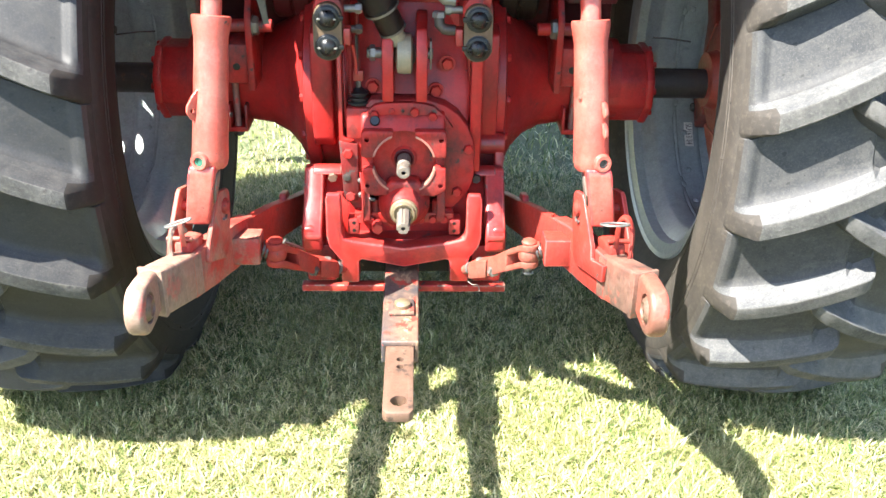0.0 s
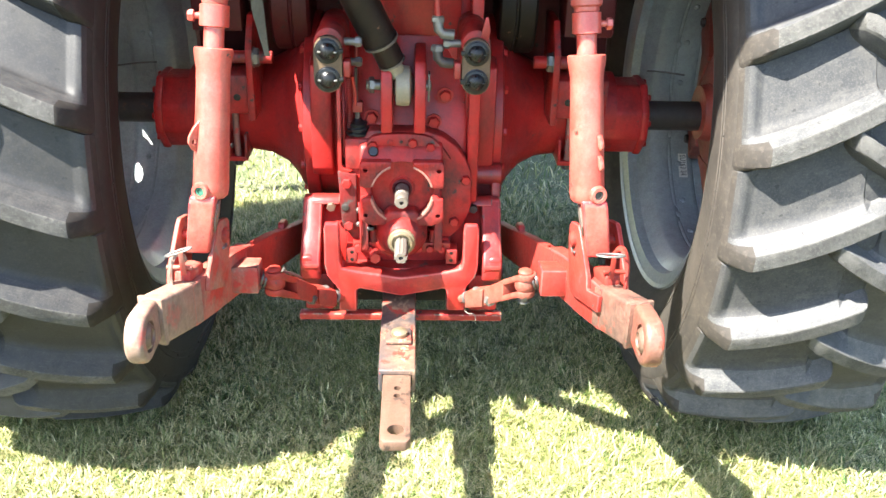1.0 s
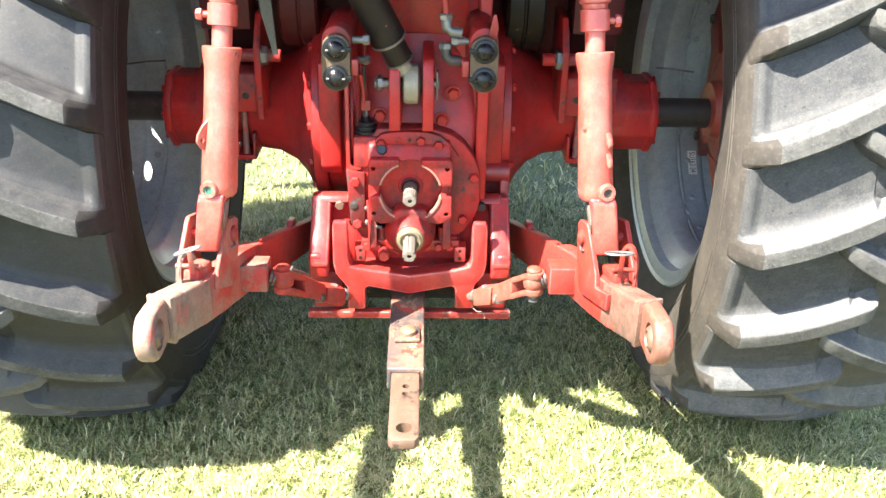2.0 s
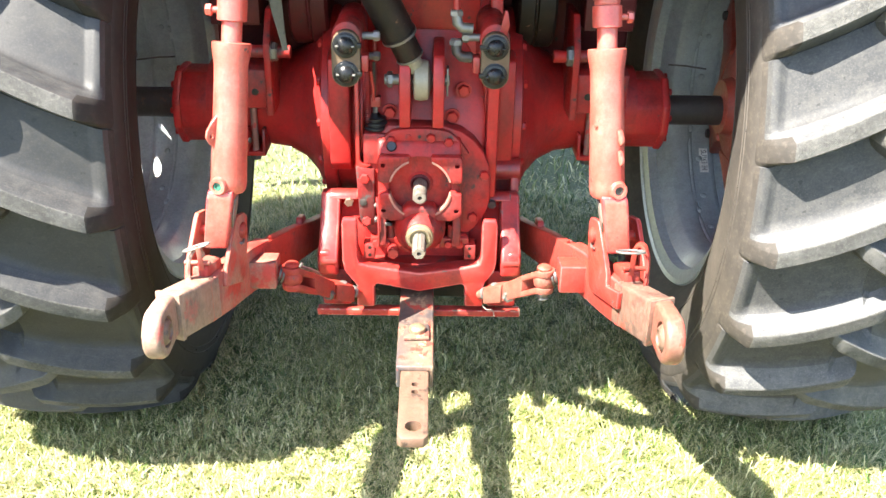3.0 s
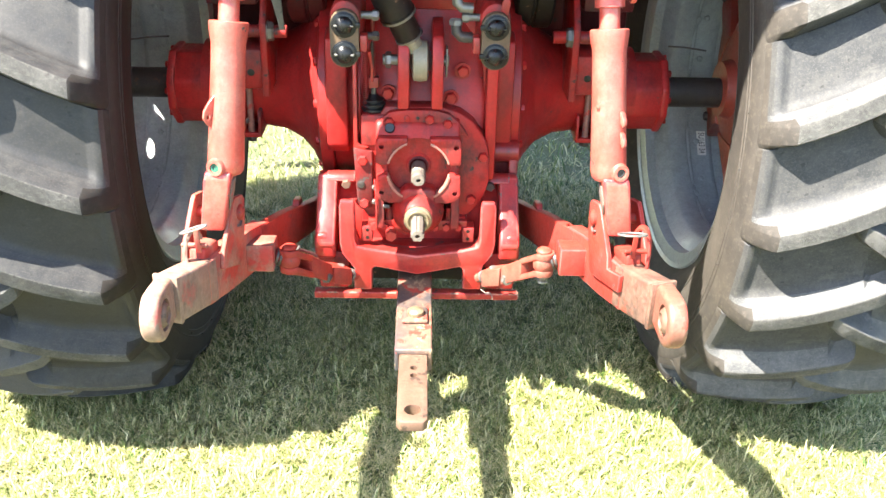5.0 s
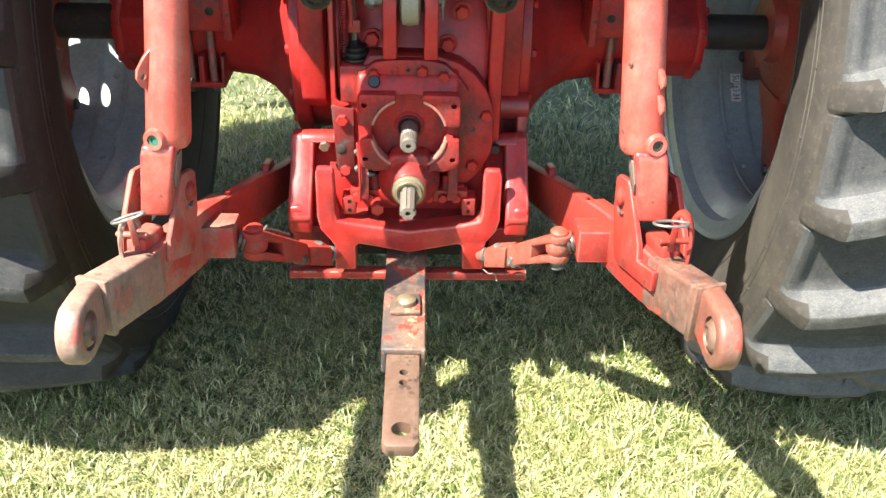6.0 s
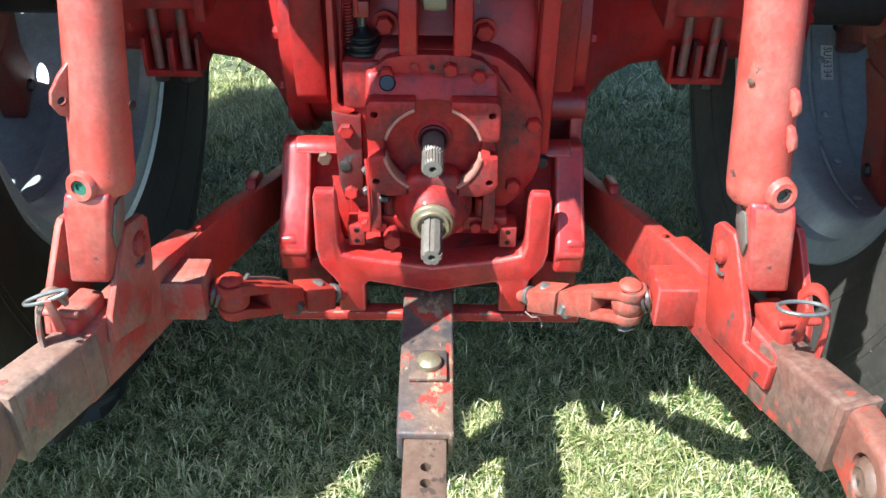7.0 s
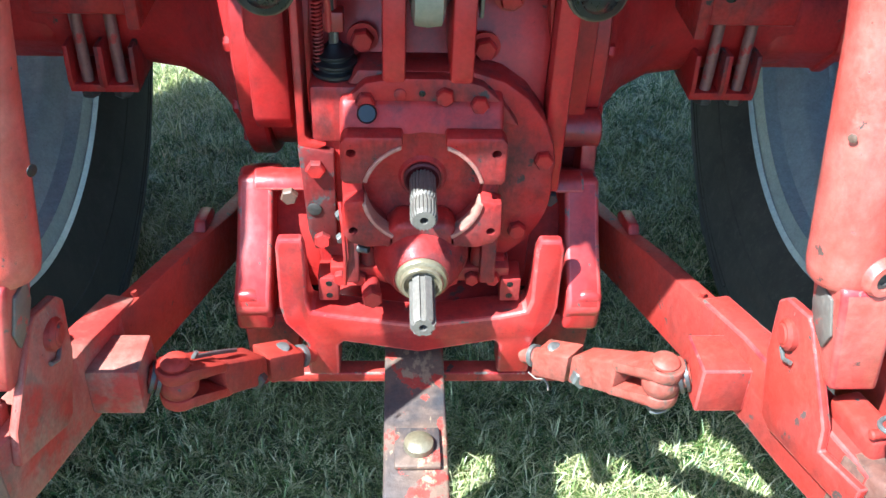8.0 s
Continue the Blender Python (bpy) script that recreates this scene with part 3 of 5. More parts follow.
        part("sidewall_ring", bm, wall, rim)
    for k in range(36):
        a = radians(k * 10 + 3)
        p = tyre_point(s, X0 - 0.3058, 0.742 + 0.012 * (k % 2), a)
        bolt(rim, p, (-s, 0, 0), 0.0028, 0.003, wall, name="nub", sides=6, dome=True)
    # lugs: one mesh a side, each with the hollow above it, set round the tread
    LUGS = 23
    pitch = 2 * math.pi / LUGS
    floor_r = [(-0.09, 0.864), (-0.05, 0.869), (0.0, 0.874), (0.12, 0.861), (0.235, 0.834), (0.248, 0.8295), (0.255, 0.8285), (0.266, 0.8335), (0.274, 0.8350), (0.283, 0.8315), (0.290, 0.820), (0.296, 0.804), (0.3005, 0.786)]

    def floor_at(x):
        return float(np.interp(x, [q[0] for q in floor_r], [q[1] for q in floor_r]))

    lo, hi = 0.021, 0.024
    for half in (-1, 1):
        bm = bmesh.new()
        loops = []
        tip = 0.038 if half < 0 else 0.086                             # how far the nose runs past the middle
        cols = (0.3005, 0.296, 0.290, 0.283, 0.274, 0.266, 0.255, 0.248, 0.235, 0.21, 0.175, 0.14, 0.10, 0.06, 0.03, 0.01, *(-tip * f for f in (0.3, 0.6, 0.85, 0.95, 1.0)))
        for x in cols:
            y = 0.255 - x
            mid = (0.42 * y + 0.42 * y * abs(y) if y > 0 else 0.30 * y)
            top = 0.926 - 0.030 * (max(x, 0.0) / 0.252) ** 2
            low = floor_at(x)
            end = min(1.0, max(0.0, (0.2985 - x) / 0.046))              # slanted shoulder end
            nose = min(1.0, max(0.0, (x + tip) / 0.020)) ** 0.5       # rounded nose past the middle
            h = (top - low) * min(end, nose)
            tight = 0.55 + 0.45 * nose
            low_void = low - (0.030 if x < 0.02 else 0.0)               # the hollow runs out before the other row
            flank = [(-lo - 0.018, -0.010), (-lo - 0.003, h * 0.90 - 0.002), (-lo + 0.002, h - 0.001), (0.0, h), (hi - 0.003, h - 0.001), (hi, h - 0.003 * end)]
            hollow = [(hi + 0.013, 0.56), (hi + 0.027, 0.22), (hi + 0.037, 0.09), (hi + 0.055, 0.03), (hi + 0.090, 0.0)]
            sec = [(low + dr, q * tight) for q, dr in flank] + [(low_void + h * f, q) for q, f in hollow]
            sec += [(low_void, pitch - lo - 0.045), (low_void, pitch - lo - 0.018), (low_void - 0.014, pitch - lo - 0.012)]
            loops.append([(s * half * x, -r * math.cos(mid + a), r * math.sin(mid + a)) for r, a in sec])
        k = len(loops[0])
        vs = [[bm.verts.new(p) for p in lp] for lp in loops]
        for i_ in range(len(cols) - 1):
            for j_ in range(k - 1):
                f = bm.faces.new((vs[i_][j_], vs[i_ + 1][j_], vs[i_ + 1][j_ + 1], vs[i_][j_ + 1]))
                x = (cols[i_] + cols[i_ + 1]) / 2
                if j_ <= 5 and x > 0.250 or x > 0.2865:
                    f.material_index = 2
                else:
                    # slot 3, the upper flank, takes the rubber with sunlight in its tone
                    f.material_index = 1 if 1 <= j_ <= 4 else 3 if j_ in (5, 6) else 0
        bmesh.ops.recalc_face_normals(bm, faces=bm.faces)
        if sum(f.normal.y for f in bm.faces) > 0:
            bmesh.ops.reverse_faces(bm, faces=bm.faces)
        me = bpy.data.meshes.new("lug")
        bm.to_mesh(me)
        bm.free()
        me.shade_smooth()
        me.set_sharp_from_angle(angle=radians(34))
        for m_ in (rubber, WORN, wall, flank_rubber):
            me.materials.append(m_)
        for k in range(LUGS):
            a = k * pitch + phase + (0.5 * pitch if half > 0 else 0)
            if math.sin(a + 0.1) < -0.985:
                continue                       # pressed into the grass
            ob = new("lug", me)
            c = Vector((s * X0, AY, AZ))
            WORLD_AT[ob] = c
            ob.parent = rim
            ob.matrix_parent_inverse = Matrix.Translation(-WORLD_AT[rim])
            ob.matrix_basis = Matrix.Translation(c) @ Matrix.Rotation(-a, 4, "X")
    if s > 0:
        # label stuck in the drum, its lettering bent to the curve
        a0 = math.pi + math.atan2(0.294, 0.42) + 0.10

        def drum(a, x, r):
            return tyre_point(s, X0 + x, r, a)
        bm = bmesh.new()
        rings(bm, [[drum(a0 + da, x, r) for x, r in ((-0.064, 0.4582), (-0.034, 0.4594), (-0.034, 0.4574), (-0.064, 0.4562))] for da in np.linspace(-0.095, 0.095, 9)])
        part("label", bm, STICKER, rim, "pale label with dark printed lettering")
        text = bpy.data.curves.new("lettering", "FONT")
        text.body, text.size, text.align_x, text.align_y = "SU163 34", 0.030, "CENTER", "CENTER"
        work = new("work", text)
        letters = bpy.data.meshes.new_from_object(work.evaluated_get(bpy.context.evaluated_depsgraph_get()))
        bpy.data.objects.remove(work)
        wide = max(q.co.x for q in letters.vertices) - min(q.co.x for q in letters.vertices)
        for q in letters.vertices:
            q.co = drum(a0 + q.co.x / wide * 0.165, -0.049 + q.co.y * 0.95, 0.4555)
        bm = bmesh.new()
        bm.from_mesh(letters)
        part("lettering", bm, INK, rim, "worn black printed letters")


wheel(-1, -0.078, -0.015, TYRE_DARK, TYRE_LIT_GREY, WALL_SHADED)
wheel(1, 0.0, -0.088, TYRE_DUSTY, TYRE_LIT, WALL_DUSTY)


# ---- body over the wheels, above the view, partly added to cast shade ----
def upper_body():
    for s in (-1, 1):
        bm = bmesh.new()
        loops = []
        for k in range(25):
            a = radians(64 + k * 116 / 24)
            loops.append([(x, AY - r * math.cos(a), AZ + r * math.sin(a)) for x, r in ((s * 0.62, 1.09), (s * 1.24, 1.09), (s * 1.26, 1.05), (s * 1.26, 1.04), (s * 1.235, 1.082), (s * 0.62, 1.082))])
        rings(bm, loops)
        part("fender", bm, RED, tractor, "red sheet-metal fender over the wheel")
    # unseen cab, its left edge set so that the flange pad falls in shade
    bm = bmesh.new()
    prism(bm, [(2.34, 1.37), (2.34, 2.55), (2.42, 2.64), (4.1, 2.64), (4.3, 1.37)], "x", -0.545, 0.50)
    part("cab", bm, RED, tractor, "unseen red cab body added to cast shade", bevel=0.03)
    # unseen roof whose overhang is there for its shadow
    bm = bmesh.new()
    prism(bm, [(1.72, 2.60), (1.74, 2.70), (2.0, 2.78), (4.2, 2.78), (4.35, 2.62)], "x", -0.66, 0.66)
    part("unseen_cab_roof", bm, RED, tractor, "unseen cab roof, rear overhang added to cast shade", bevel=0.03)
    for s in (-1, 1):
        bm = bmesh.new()
        # fender wall coloured dark for the shade behind the axle
        box(bm, min(s * 0.60, s * 0.612), max(s * 0.60, s * 0.612), 3.0, 3.7, 1.06, 1.9)
        part("fender_wall", bm, DARK_RED, tractor, "red inner fender wall with shade in its dark colour", bevel=0.003)
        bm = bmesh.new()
        # added block that closes the gap above the trumpet, its shade painted in
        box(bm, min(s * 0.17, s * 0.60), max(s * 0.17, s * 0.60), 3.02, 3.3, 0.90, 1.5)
        part("support_shade_block", bm, DARK_RED, tractor, "block added above the axle, shade in its dark red", bevel=0.01)
    # unseen housing that keeps the sun off the gearbox
    bm = bmesh.new()
    prism(bm, [(2.165, 1.40), (2.165, 1.62), (2.30, 1.72), (2.5, 1.72), (2.5, 1.37), (2.19, 1.37)], "x", -0.20, 0.48)
    housing = part("unseen_lift_housing", bm, HOUSE, tractor, "unseen red lift housing added to cast shade", bevel=0.015)
    # added block that shades the upper shield pad but not the horn
    bm = bmesh.new()
    box(bm, -0.305, -0.203, 2.275, 2.50, 1.37, 1.70)
    part("side_shade_block", bm, HOUSE, housing, bevel=0.01)
    for s in (-1, 1):
        bm = bmesh.new()
        beam(bm, [((s * 0.386, 2.27, 1.44), 0.035, 0.07), ((s * 0.39, 2.5, 1.47), 0.04, 0.10), ((s * 0.39, 2.7, 1.47), 0.05, 0.12)])
        part("lift_arm", bm, RED, tractor, "red lift arm above the rod", bevel=0.008)
    bm = bmesh.new()
    prism(bm, [(3.2, 0.6), (3.2, 1.4), (6.0, 1.35), (6.0, 0.65)], "x", -0.28, 0.28)
    part("engine_block", bm, HOUSE, tractor, bevel=0.03)


upper_body()


# ---- power take-off gearbox ----
def pto_gearbox():
    bm = bmesh.new()
    outline = [(-0.158, 0.775), (-0.105, 0.875), (-0.085, 0.905), (0.06, 0.905), (0.105, 0.890), (0.138, 0.866), (0.163, 0.832), (0.178, 0.795), (0.183, 0.765)] + arc(0.045, 0.72, 0.138, 10, -62, 8) + [(0.10, 0.585), (-0.12, 0.585), (-0.158, 0.64)]
    prism(bm, outline, "y", 2.548, 2.605)
    hollow = bmesh.new()
    for x0, x1 in ((-0.112, -0.050), (0.050, 0.100)):
        box(hollow, x0, x1, 2.52, 2.62, 0.600, 0.672)
    gearbox = part("pto_gearbox", bm, RED_CAST, tractor, "dusty red cast power take-off gearbox", bevel=0.006, cut=hollow)
    # dark sheet closing the hollows; their shade is put into its colour
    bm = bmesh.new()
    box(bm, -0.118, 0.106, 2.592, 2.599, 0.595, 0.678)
    part("recess_shade_back", bm, DARK_RED, gearbox, "oily sheet with the hollow's shade in its dark colour")
    # main case with its arched top flange
    bm = bmesh.new()
    prism(bm, [(2.56, 0.672), (2.513, 0.678), (2.508, 0.836), (2.514, 0.850), (2.528, 0.872), (2.56, 0.882)], "x", -0.108, 0.103)
    bore = bmesh.new()
    turned(bore, (0, 2.40, 0.757), (0, 1, 0), [(0, 0.081), (0.152, 0.081)], 56)
    part("case", bm, RED_CAST, gearbox, bevel=0.008, seg=3, cut=bore)
    bm = bmesh.new()
    top = [(-0.108, 0.84), (-0.100, 0.872), (-0.075, 0.895)] + [(x, 0.897 + 0.006 * (1 - (x / 0.075) ** 2)) for x in (-0.05, -0.02, 0.02, 0.05)] + [(0.075, 0.893), (0.102, 0.868), (0.125, 0.835)]
    low = [(0.098, 0.842), (0.06, 0.850), (0.0, 0.855), (-0.06, 0.850)]
    prism(bm, top + low, "y", 2.530, 2.56)
    part("top_flange", bm, RED_CAST, gearbox, bevel=0.003)
    for x, z in ((-0.075, 0.872), (0.026, 0.880), (0.071, 0.869)):
        bolt(gearbox, (x, 2.530, z), (0, -1, 0), 0.0125, 0.011, RED_CAST)
    bolt(gearbox, (-0.031, 2.530, 0.881), (0, -1, 0), 0.008, 0.003, RED_CAST, sides=14)
    # thin black disc for the dark of a small hole
    bolt(gearbox, (-0.003, 2.5305, 0.882), (0, -1, 0), 0.0045, 0.0015, BLACK, name="hole", sides=12)
    bolt(gearbox, (-0.073, 2.520, 0.858), (0, -0.9, 0.5), 0.013, 0.010, BOOT, name="plug", sides=14, label="dark oily plug")
    # four shield pads round the bore
    CZ = 0.757
    for sx in (-1, 1):
        for sz in (-1, 1):
            bm = bmesh.new()
            if sz > 0:
                inner = arc(0, CZ, 0.079, 70, 12, 7)
                outer = [(0.103, CZ + 0.016), (0.107, CZ + 0.022), (0.107, CZ + 0.078), (0.100, CZ + 0.087), (0.028, CZ + 0.087)]
            else:
                inner = arc(0, CZ, 0.079, -7, -62, 8)
                outer = [(0.036, CZ - 0.085), (0.075, CZ - 0.088), (0.098, CZ - 0.080), (0.108, CZ - 0.066), (0.106, CZ - 0.014)]
            prism(bm, [(sx * x, z) for x, z in inner + outer], "y", 2.484, 2.512)
            hole = bmesh.new()
            hx, hz = sx * 0.093, (0.821 if sz > 0 else 0.698)
            turned(hole, (hx, 2.47, hz), (0, 1, 0), [(0, 0.0062), (0.032, 0.0062)], 14)
            pad = part("shield_pad", bm, RED_CAST, gearbox, "worn red shield mounting pad", bevel=0.0036, cut=hole)
            bm = bmesh.new()
            a0, a1 = (68, 15) if sz > 0 else (-10, -60)
            prism(bm, [(sx * x, z) for x, z in arc(0, CZ, 0.0762, a0, a1, 12) + arc(0, CZ, 0.0815, a1, a0, 12)], "y", 2.4815, 2.509)
            part("rubbed_rim", bm, RUBBED, pad, "rim rubbed down to tan metal", bevel=0.0012)
    # dished bore, seal and the two shafts
    bm = bmesh.new()
    turned(bm, (0, 2.530, CZ), (0, 1, 0), [(0, 0.084), (0.006, 0.080), (0.013, 0.066), (0.010, 0.048), (0.001, 0.034), (-0.004, 0.029), (-0.004, 0.001)], 56)
    part("bore", bm, RED_CAST, gearbox)
    # seal in dark red, which carries the shading around the shaft
    bm = bmesh.new()
    turned(bm, (0, 2.519, CZ), (0, 1, 0), [(0.006, 0.016), (0.003, 0.020), (0, 0.0225), (0.002, 0.0255), (0.012, 0.0255)], 32)
    part("seal", bm, DARK_RED, gearbox, "shaft seal with the shading round it in its dark red")

    def spline(z, y0, y1, teeth, r_out, r_in, duty):
        ring = []
        for k in range(teeth):
            for f, r in ((0.0, r_in), (0.5 - duty / 2 - 0.02, r_in), (0.5 - duty / 2 + 0.03, r_out), (0.5 + duty / 2 - 0.03, r_out), (0.5 + duty / 2 + 0.02, r_in)):
                a = 2 * math.pi * (k + f) / teeth
                ring.append((r * math.sin(a), r * math.cos(a)))
        bm = bmesh.new()
        steps = [(y0, 0.86), (y0 + 0.005, 1.0), (y0 + 0.030, 1.0), (y0 + 0.033, 0.86), (y0 + 0.041, 0.86), (y0 + 0.044, 1.0), (y1, 1.0)] if teeth > 6 else [(y0, 0.86), (y0 + 0.006, 1.0), (y1 - 0.03, 1.0), (y1 - 0.028, 1.03), (y1, 1.03)]
        loops = [[(x * k if k < 1 else x, y, z + (q * k if k < 1 else q)) for x, q in ring] for y, k in steps]
        rings(bm, loops)
        hole = bmesh.new()
        turned(hole, (0, y0 - 0.005, z), (0, 1, 0), [(0, 0.0055), (0.02, 0.0055)], 16)
        return part("output_shaft", bm, STEEL, gearbox, "bare splined steel output shaft", angle=25, cut=hole)

    spline(CZ, 2.427, 2.52, 21, 0.0178, 0.0158, 0.5)
    spline(0.638, 2.357, 2.50, 6, 0.0178, 0.0148, 0.62)
    # lower shaft boss and collar
    bm = bmesh.new()
    turned(bm, (0, 2.455, 0.638), (0, 1, 0), [(0, 0.030), (0, 0.038), (0.006, 0.043), (0.022, 0.051), (0.040, 0.061), (0.055, 0.067), (0.10, 0.068)], 48)
    part("lower_boss", bm, RED_CAST, gearbox)
    bm = bmesh.new()
    turned(bm, (0, 2.440, 0.638), (0, 1, 0), [(0.006, 0.0205), (0, 0.0245), (0, 0.028), (0.003, 0.030), (0.006, 0.030), (0.007, 0.0285), (0.009, 0.034), (0.013, 0.0365), (0.019, 0.0365), (0.022, 0.034)], 40)
    part("collar", bm, ZINC, gearbox, "tarnished yellow collar")
    # web between the boss and the bore, and the legs beside it
    bm = bmesh.new()
    prism(bm, [(-0.052, 0.688), (-0.052, 0.665), (0.052, 0.665), (0.052, 0.688), (0.034, 0.709), (-0.034, 0.709)], "y", 2.484, 2.535)
    part("web", bm, RED_CAST, gearbox, bevel=0.009, seg=4)
    for x in (-0.098, 0.096):
        bm = bmesh.new()
        prism(bm, [(2.502, 0.59), (2.512, 0.69), (2.56, 0.69), (2.56, 0.58)], "x", x - 0.011, x + 0.011)
        part("leg", bm, RED_CAST, gearbox, bevel=0.004)
    for x in (-0.075, 0.085):
        bm = bmesh.new()
        pipe(bm, (x, 2.535, 0.585), (x, 2.535, 0.64), 0.012, seg=14)
        part("stud", bm, RED_CAST, gearbox)
    for x, z in ((0.165, 0.775), (0.138, 0.657), (-0.142, 0.77), (0.115, 0.60)):
        bolt(gearbox, (x, 2.548, z), (0, -1, 0), 0.0135, 0.012, RED_CAST)
    # bottom of the case with a row of bolts
    bm = bmesh.new()
    prism(bm, [(2.60, 0.565), (2.525, 0.575), (2.520, 0.605), (2.61, 0.605)], "x", -0.13, 0.13)
    part("sump_flange", bm, RED, gearbox, bevel=0.004)
    for x in (-0.115, -0.088, 0.045, 0.075, 0.105):
        bolt(gearbox, (x, 2.521, 0.588), (0, -1, 0.1), 0.011, 0.012, RED_CAST)
    bm = bmesh.new()
    pipe(bm, (-0.075, 2.55, 0.575), (-0.070, 2.495, 0.575), 0.0135, seg=14)
    part("pipe_union", bm, RED, gearbox)
    bolt(gearbox, (-0.070, 2.497, 0.575), (0.1, -1, 0.1), 0.016, 0.018, RED)
    bm = bmesh.new()
    tube_along(bm, [(-0.07, 2.55, 0.60), (-0.072, 2.53, 0.585), (-0.05, 2.535, 0.572), (-0.03, 2.545, 0.556)], 0.006, 10)
    part("oil_pipe", bm, RED, gearbox)


pto_gearbox()


# ---- control plate, spring and lever on the gearbox's side ----
def controls():
    bm = bmesh.new()
    prism(bm, [(-0.165, 1.04), (-0.165, 0.80), (-0.150, 0.788), (-0.128, 0.80), (-0.148, 0.806), (-0.155, 0.815), (-0.155, 1.04)], "y", 2.535, 2.60)
    bracket = part("spring_bracket", bm, RED, tractor, "narrow red spring bracket", bevel=0.002)
    bm = bmesh.new()
    tube_along(bm, [(-0.135 + 0.006 * math.cos(t), 2.57 + 0.006 * math.sin(t), 0.82 + 0.24 * t / (2 * math.pi * 46)) for t in np.linspace(0, 2 * math.pi * 46, 46 * 8)], 0.0018, 5)
    part("spring", bm, RED_CAST, bracket, "thin red coil spring")
    bm = bmesh.new()
    pipe(bm, (-0.118, 2.575, 0.80), (-0.118, 2.575, 1.06), 0.004, seg=8)
    part("rod", bm, DARK_STEEL, bracket)
    bm = bmesh.new()
    prism(bm, [(-0.166, 0.80), (-0.118, 0.79), (-0.118, 0.635), (-0.150, 0.628), (-0.158, 0.66)], "y", 2.532, 2.548)
    side = part("side_plate", bm, CHIPPED_SHADED, tractor, "flat red side plate with worn paint and shade in its colour", bevel=0.003)
    bolt(side, (-0.143, 2.532, 0.767), (0, -1, 0), 0.0135, 0.010, RED_CAST)
    bolt(side, (-0.139, 2.532, 0.648), (0, -1, 0.2), 0.0125, 0.012, RED_CAST)
    bolt(side, (-0.148, 2.531, 0.700), (0, -1, 0), 0.010, 0.002, DARK_STEEL, name="patch", sides=14)
    for z in (0.695, 0.655):
        bolt(side, (-0.114, 2.528, z), (0.3, -1, 0), 0.007, 0.010, GALV)
    # thin lever wire hanging beside the gearbox
    bm = bmesh.new()
    tube_along(bm, [(-0.112, 2.52, 0.72), (-0.108, 2.505, 0.69), (-0.106, 2.50, 0.64), (-0.108, 2.505, 0.585)], 0.003, 8)
    part("lever_wire", bm, RED, side)
    bolt(side, (-0.088, 2.505, 0.652), (1, -0.4, 0.1), 0.006, 0.016, DARK_STEEL, name="pin", sides=12)
    # boot and linkage
    bm = bmesh.new()
    prism(bm, [(-0.148, 0.84), (-0.148, 0.885), (-0.078, 0.885), (-0.066, 0.86), (-0.066, 0.80), (-0.148, 0.80)], "y", 2.54, 2.62)
    part("boss", bm, RED_CAST, tractor, bevel=0.008)
    bm = bmesh.new()
    turned(bm, (-0.115, 2.578, 0.884), (0, 0, 1), [(0, 0.027), (0.005, 0.031), (0.009, 0.031), (0.012, 0.025), (0.014, 0.025), (0.018, 0.029), (0.021, 0.029), (0.024, 0.022), (0.026, 0.022), (0.030, 0.025), (0.032, 0.025), (0.036, 0.015), (0.044, 0.009)], 28)
    boot = part("rubber_boot", bm, BOOT, tractor, "black ribbed rubber boot")
    bm = bmesh.new()
    pipe(bm, (-0.115, 2.578, 0.92), (-0.115, 2.58, 0.955), 0.006, seg=12)
    part("stem", bm, GALV, boot)
    bm = bmesh.new()
    box(bm, -0.128, -0.102, 2.568, 2.592, 0.945, 0.972)
    part("fork_end", bm, RED, boot, bevel=0.003)
    bm = bmesh.new()
    pipe(bm, (-0.115, 2.582, 0.965), (-0.118, 2.60, 1.12), 0.005, seg=10)
    part("rod", bm, RED, boot)


controls()


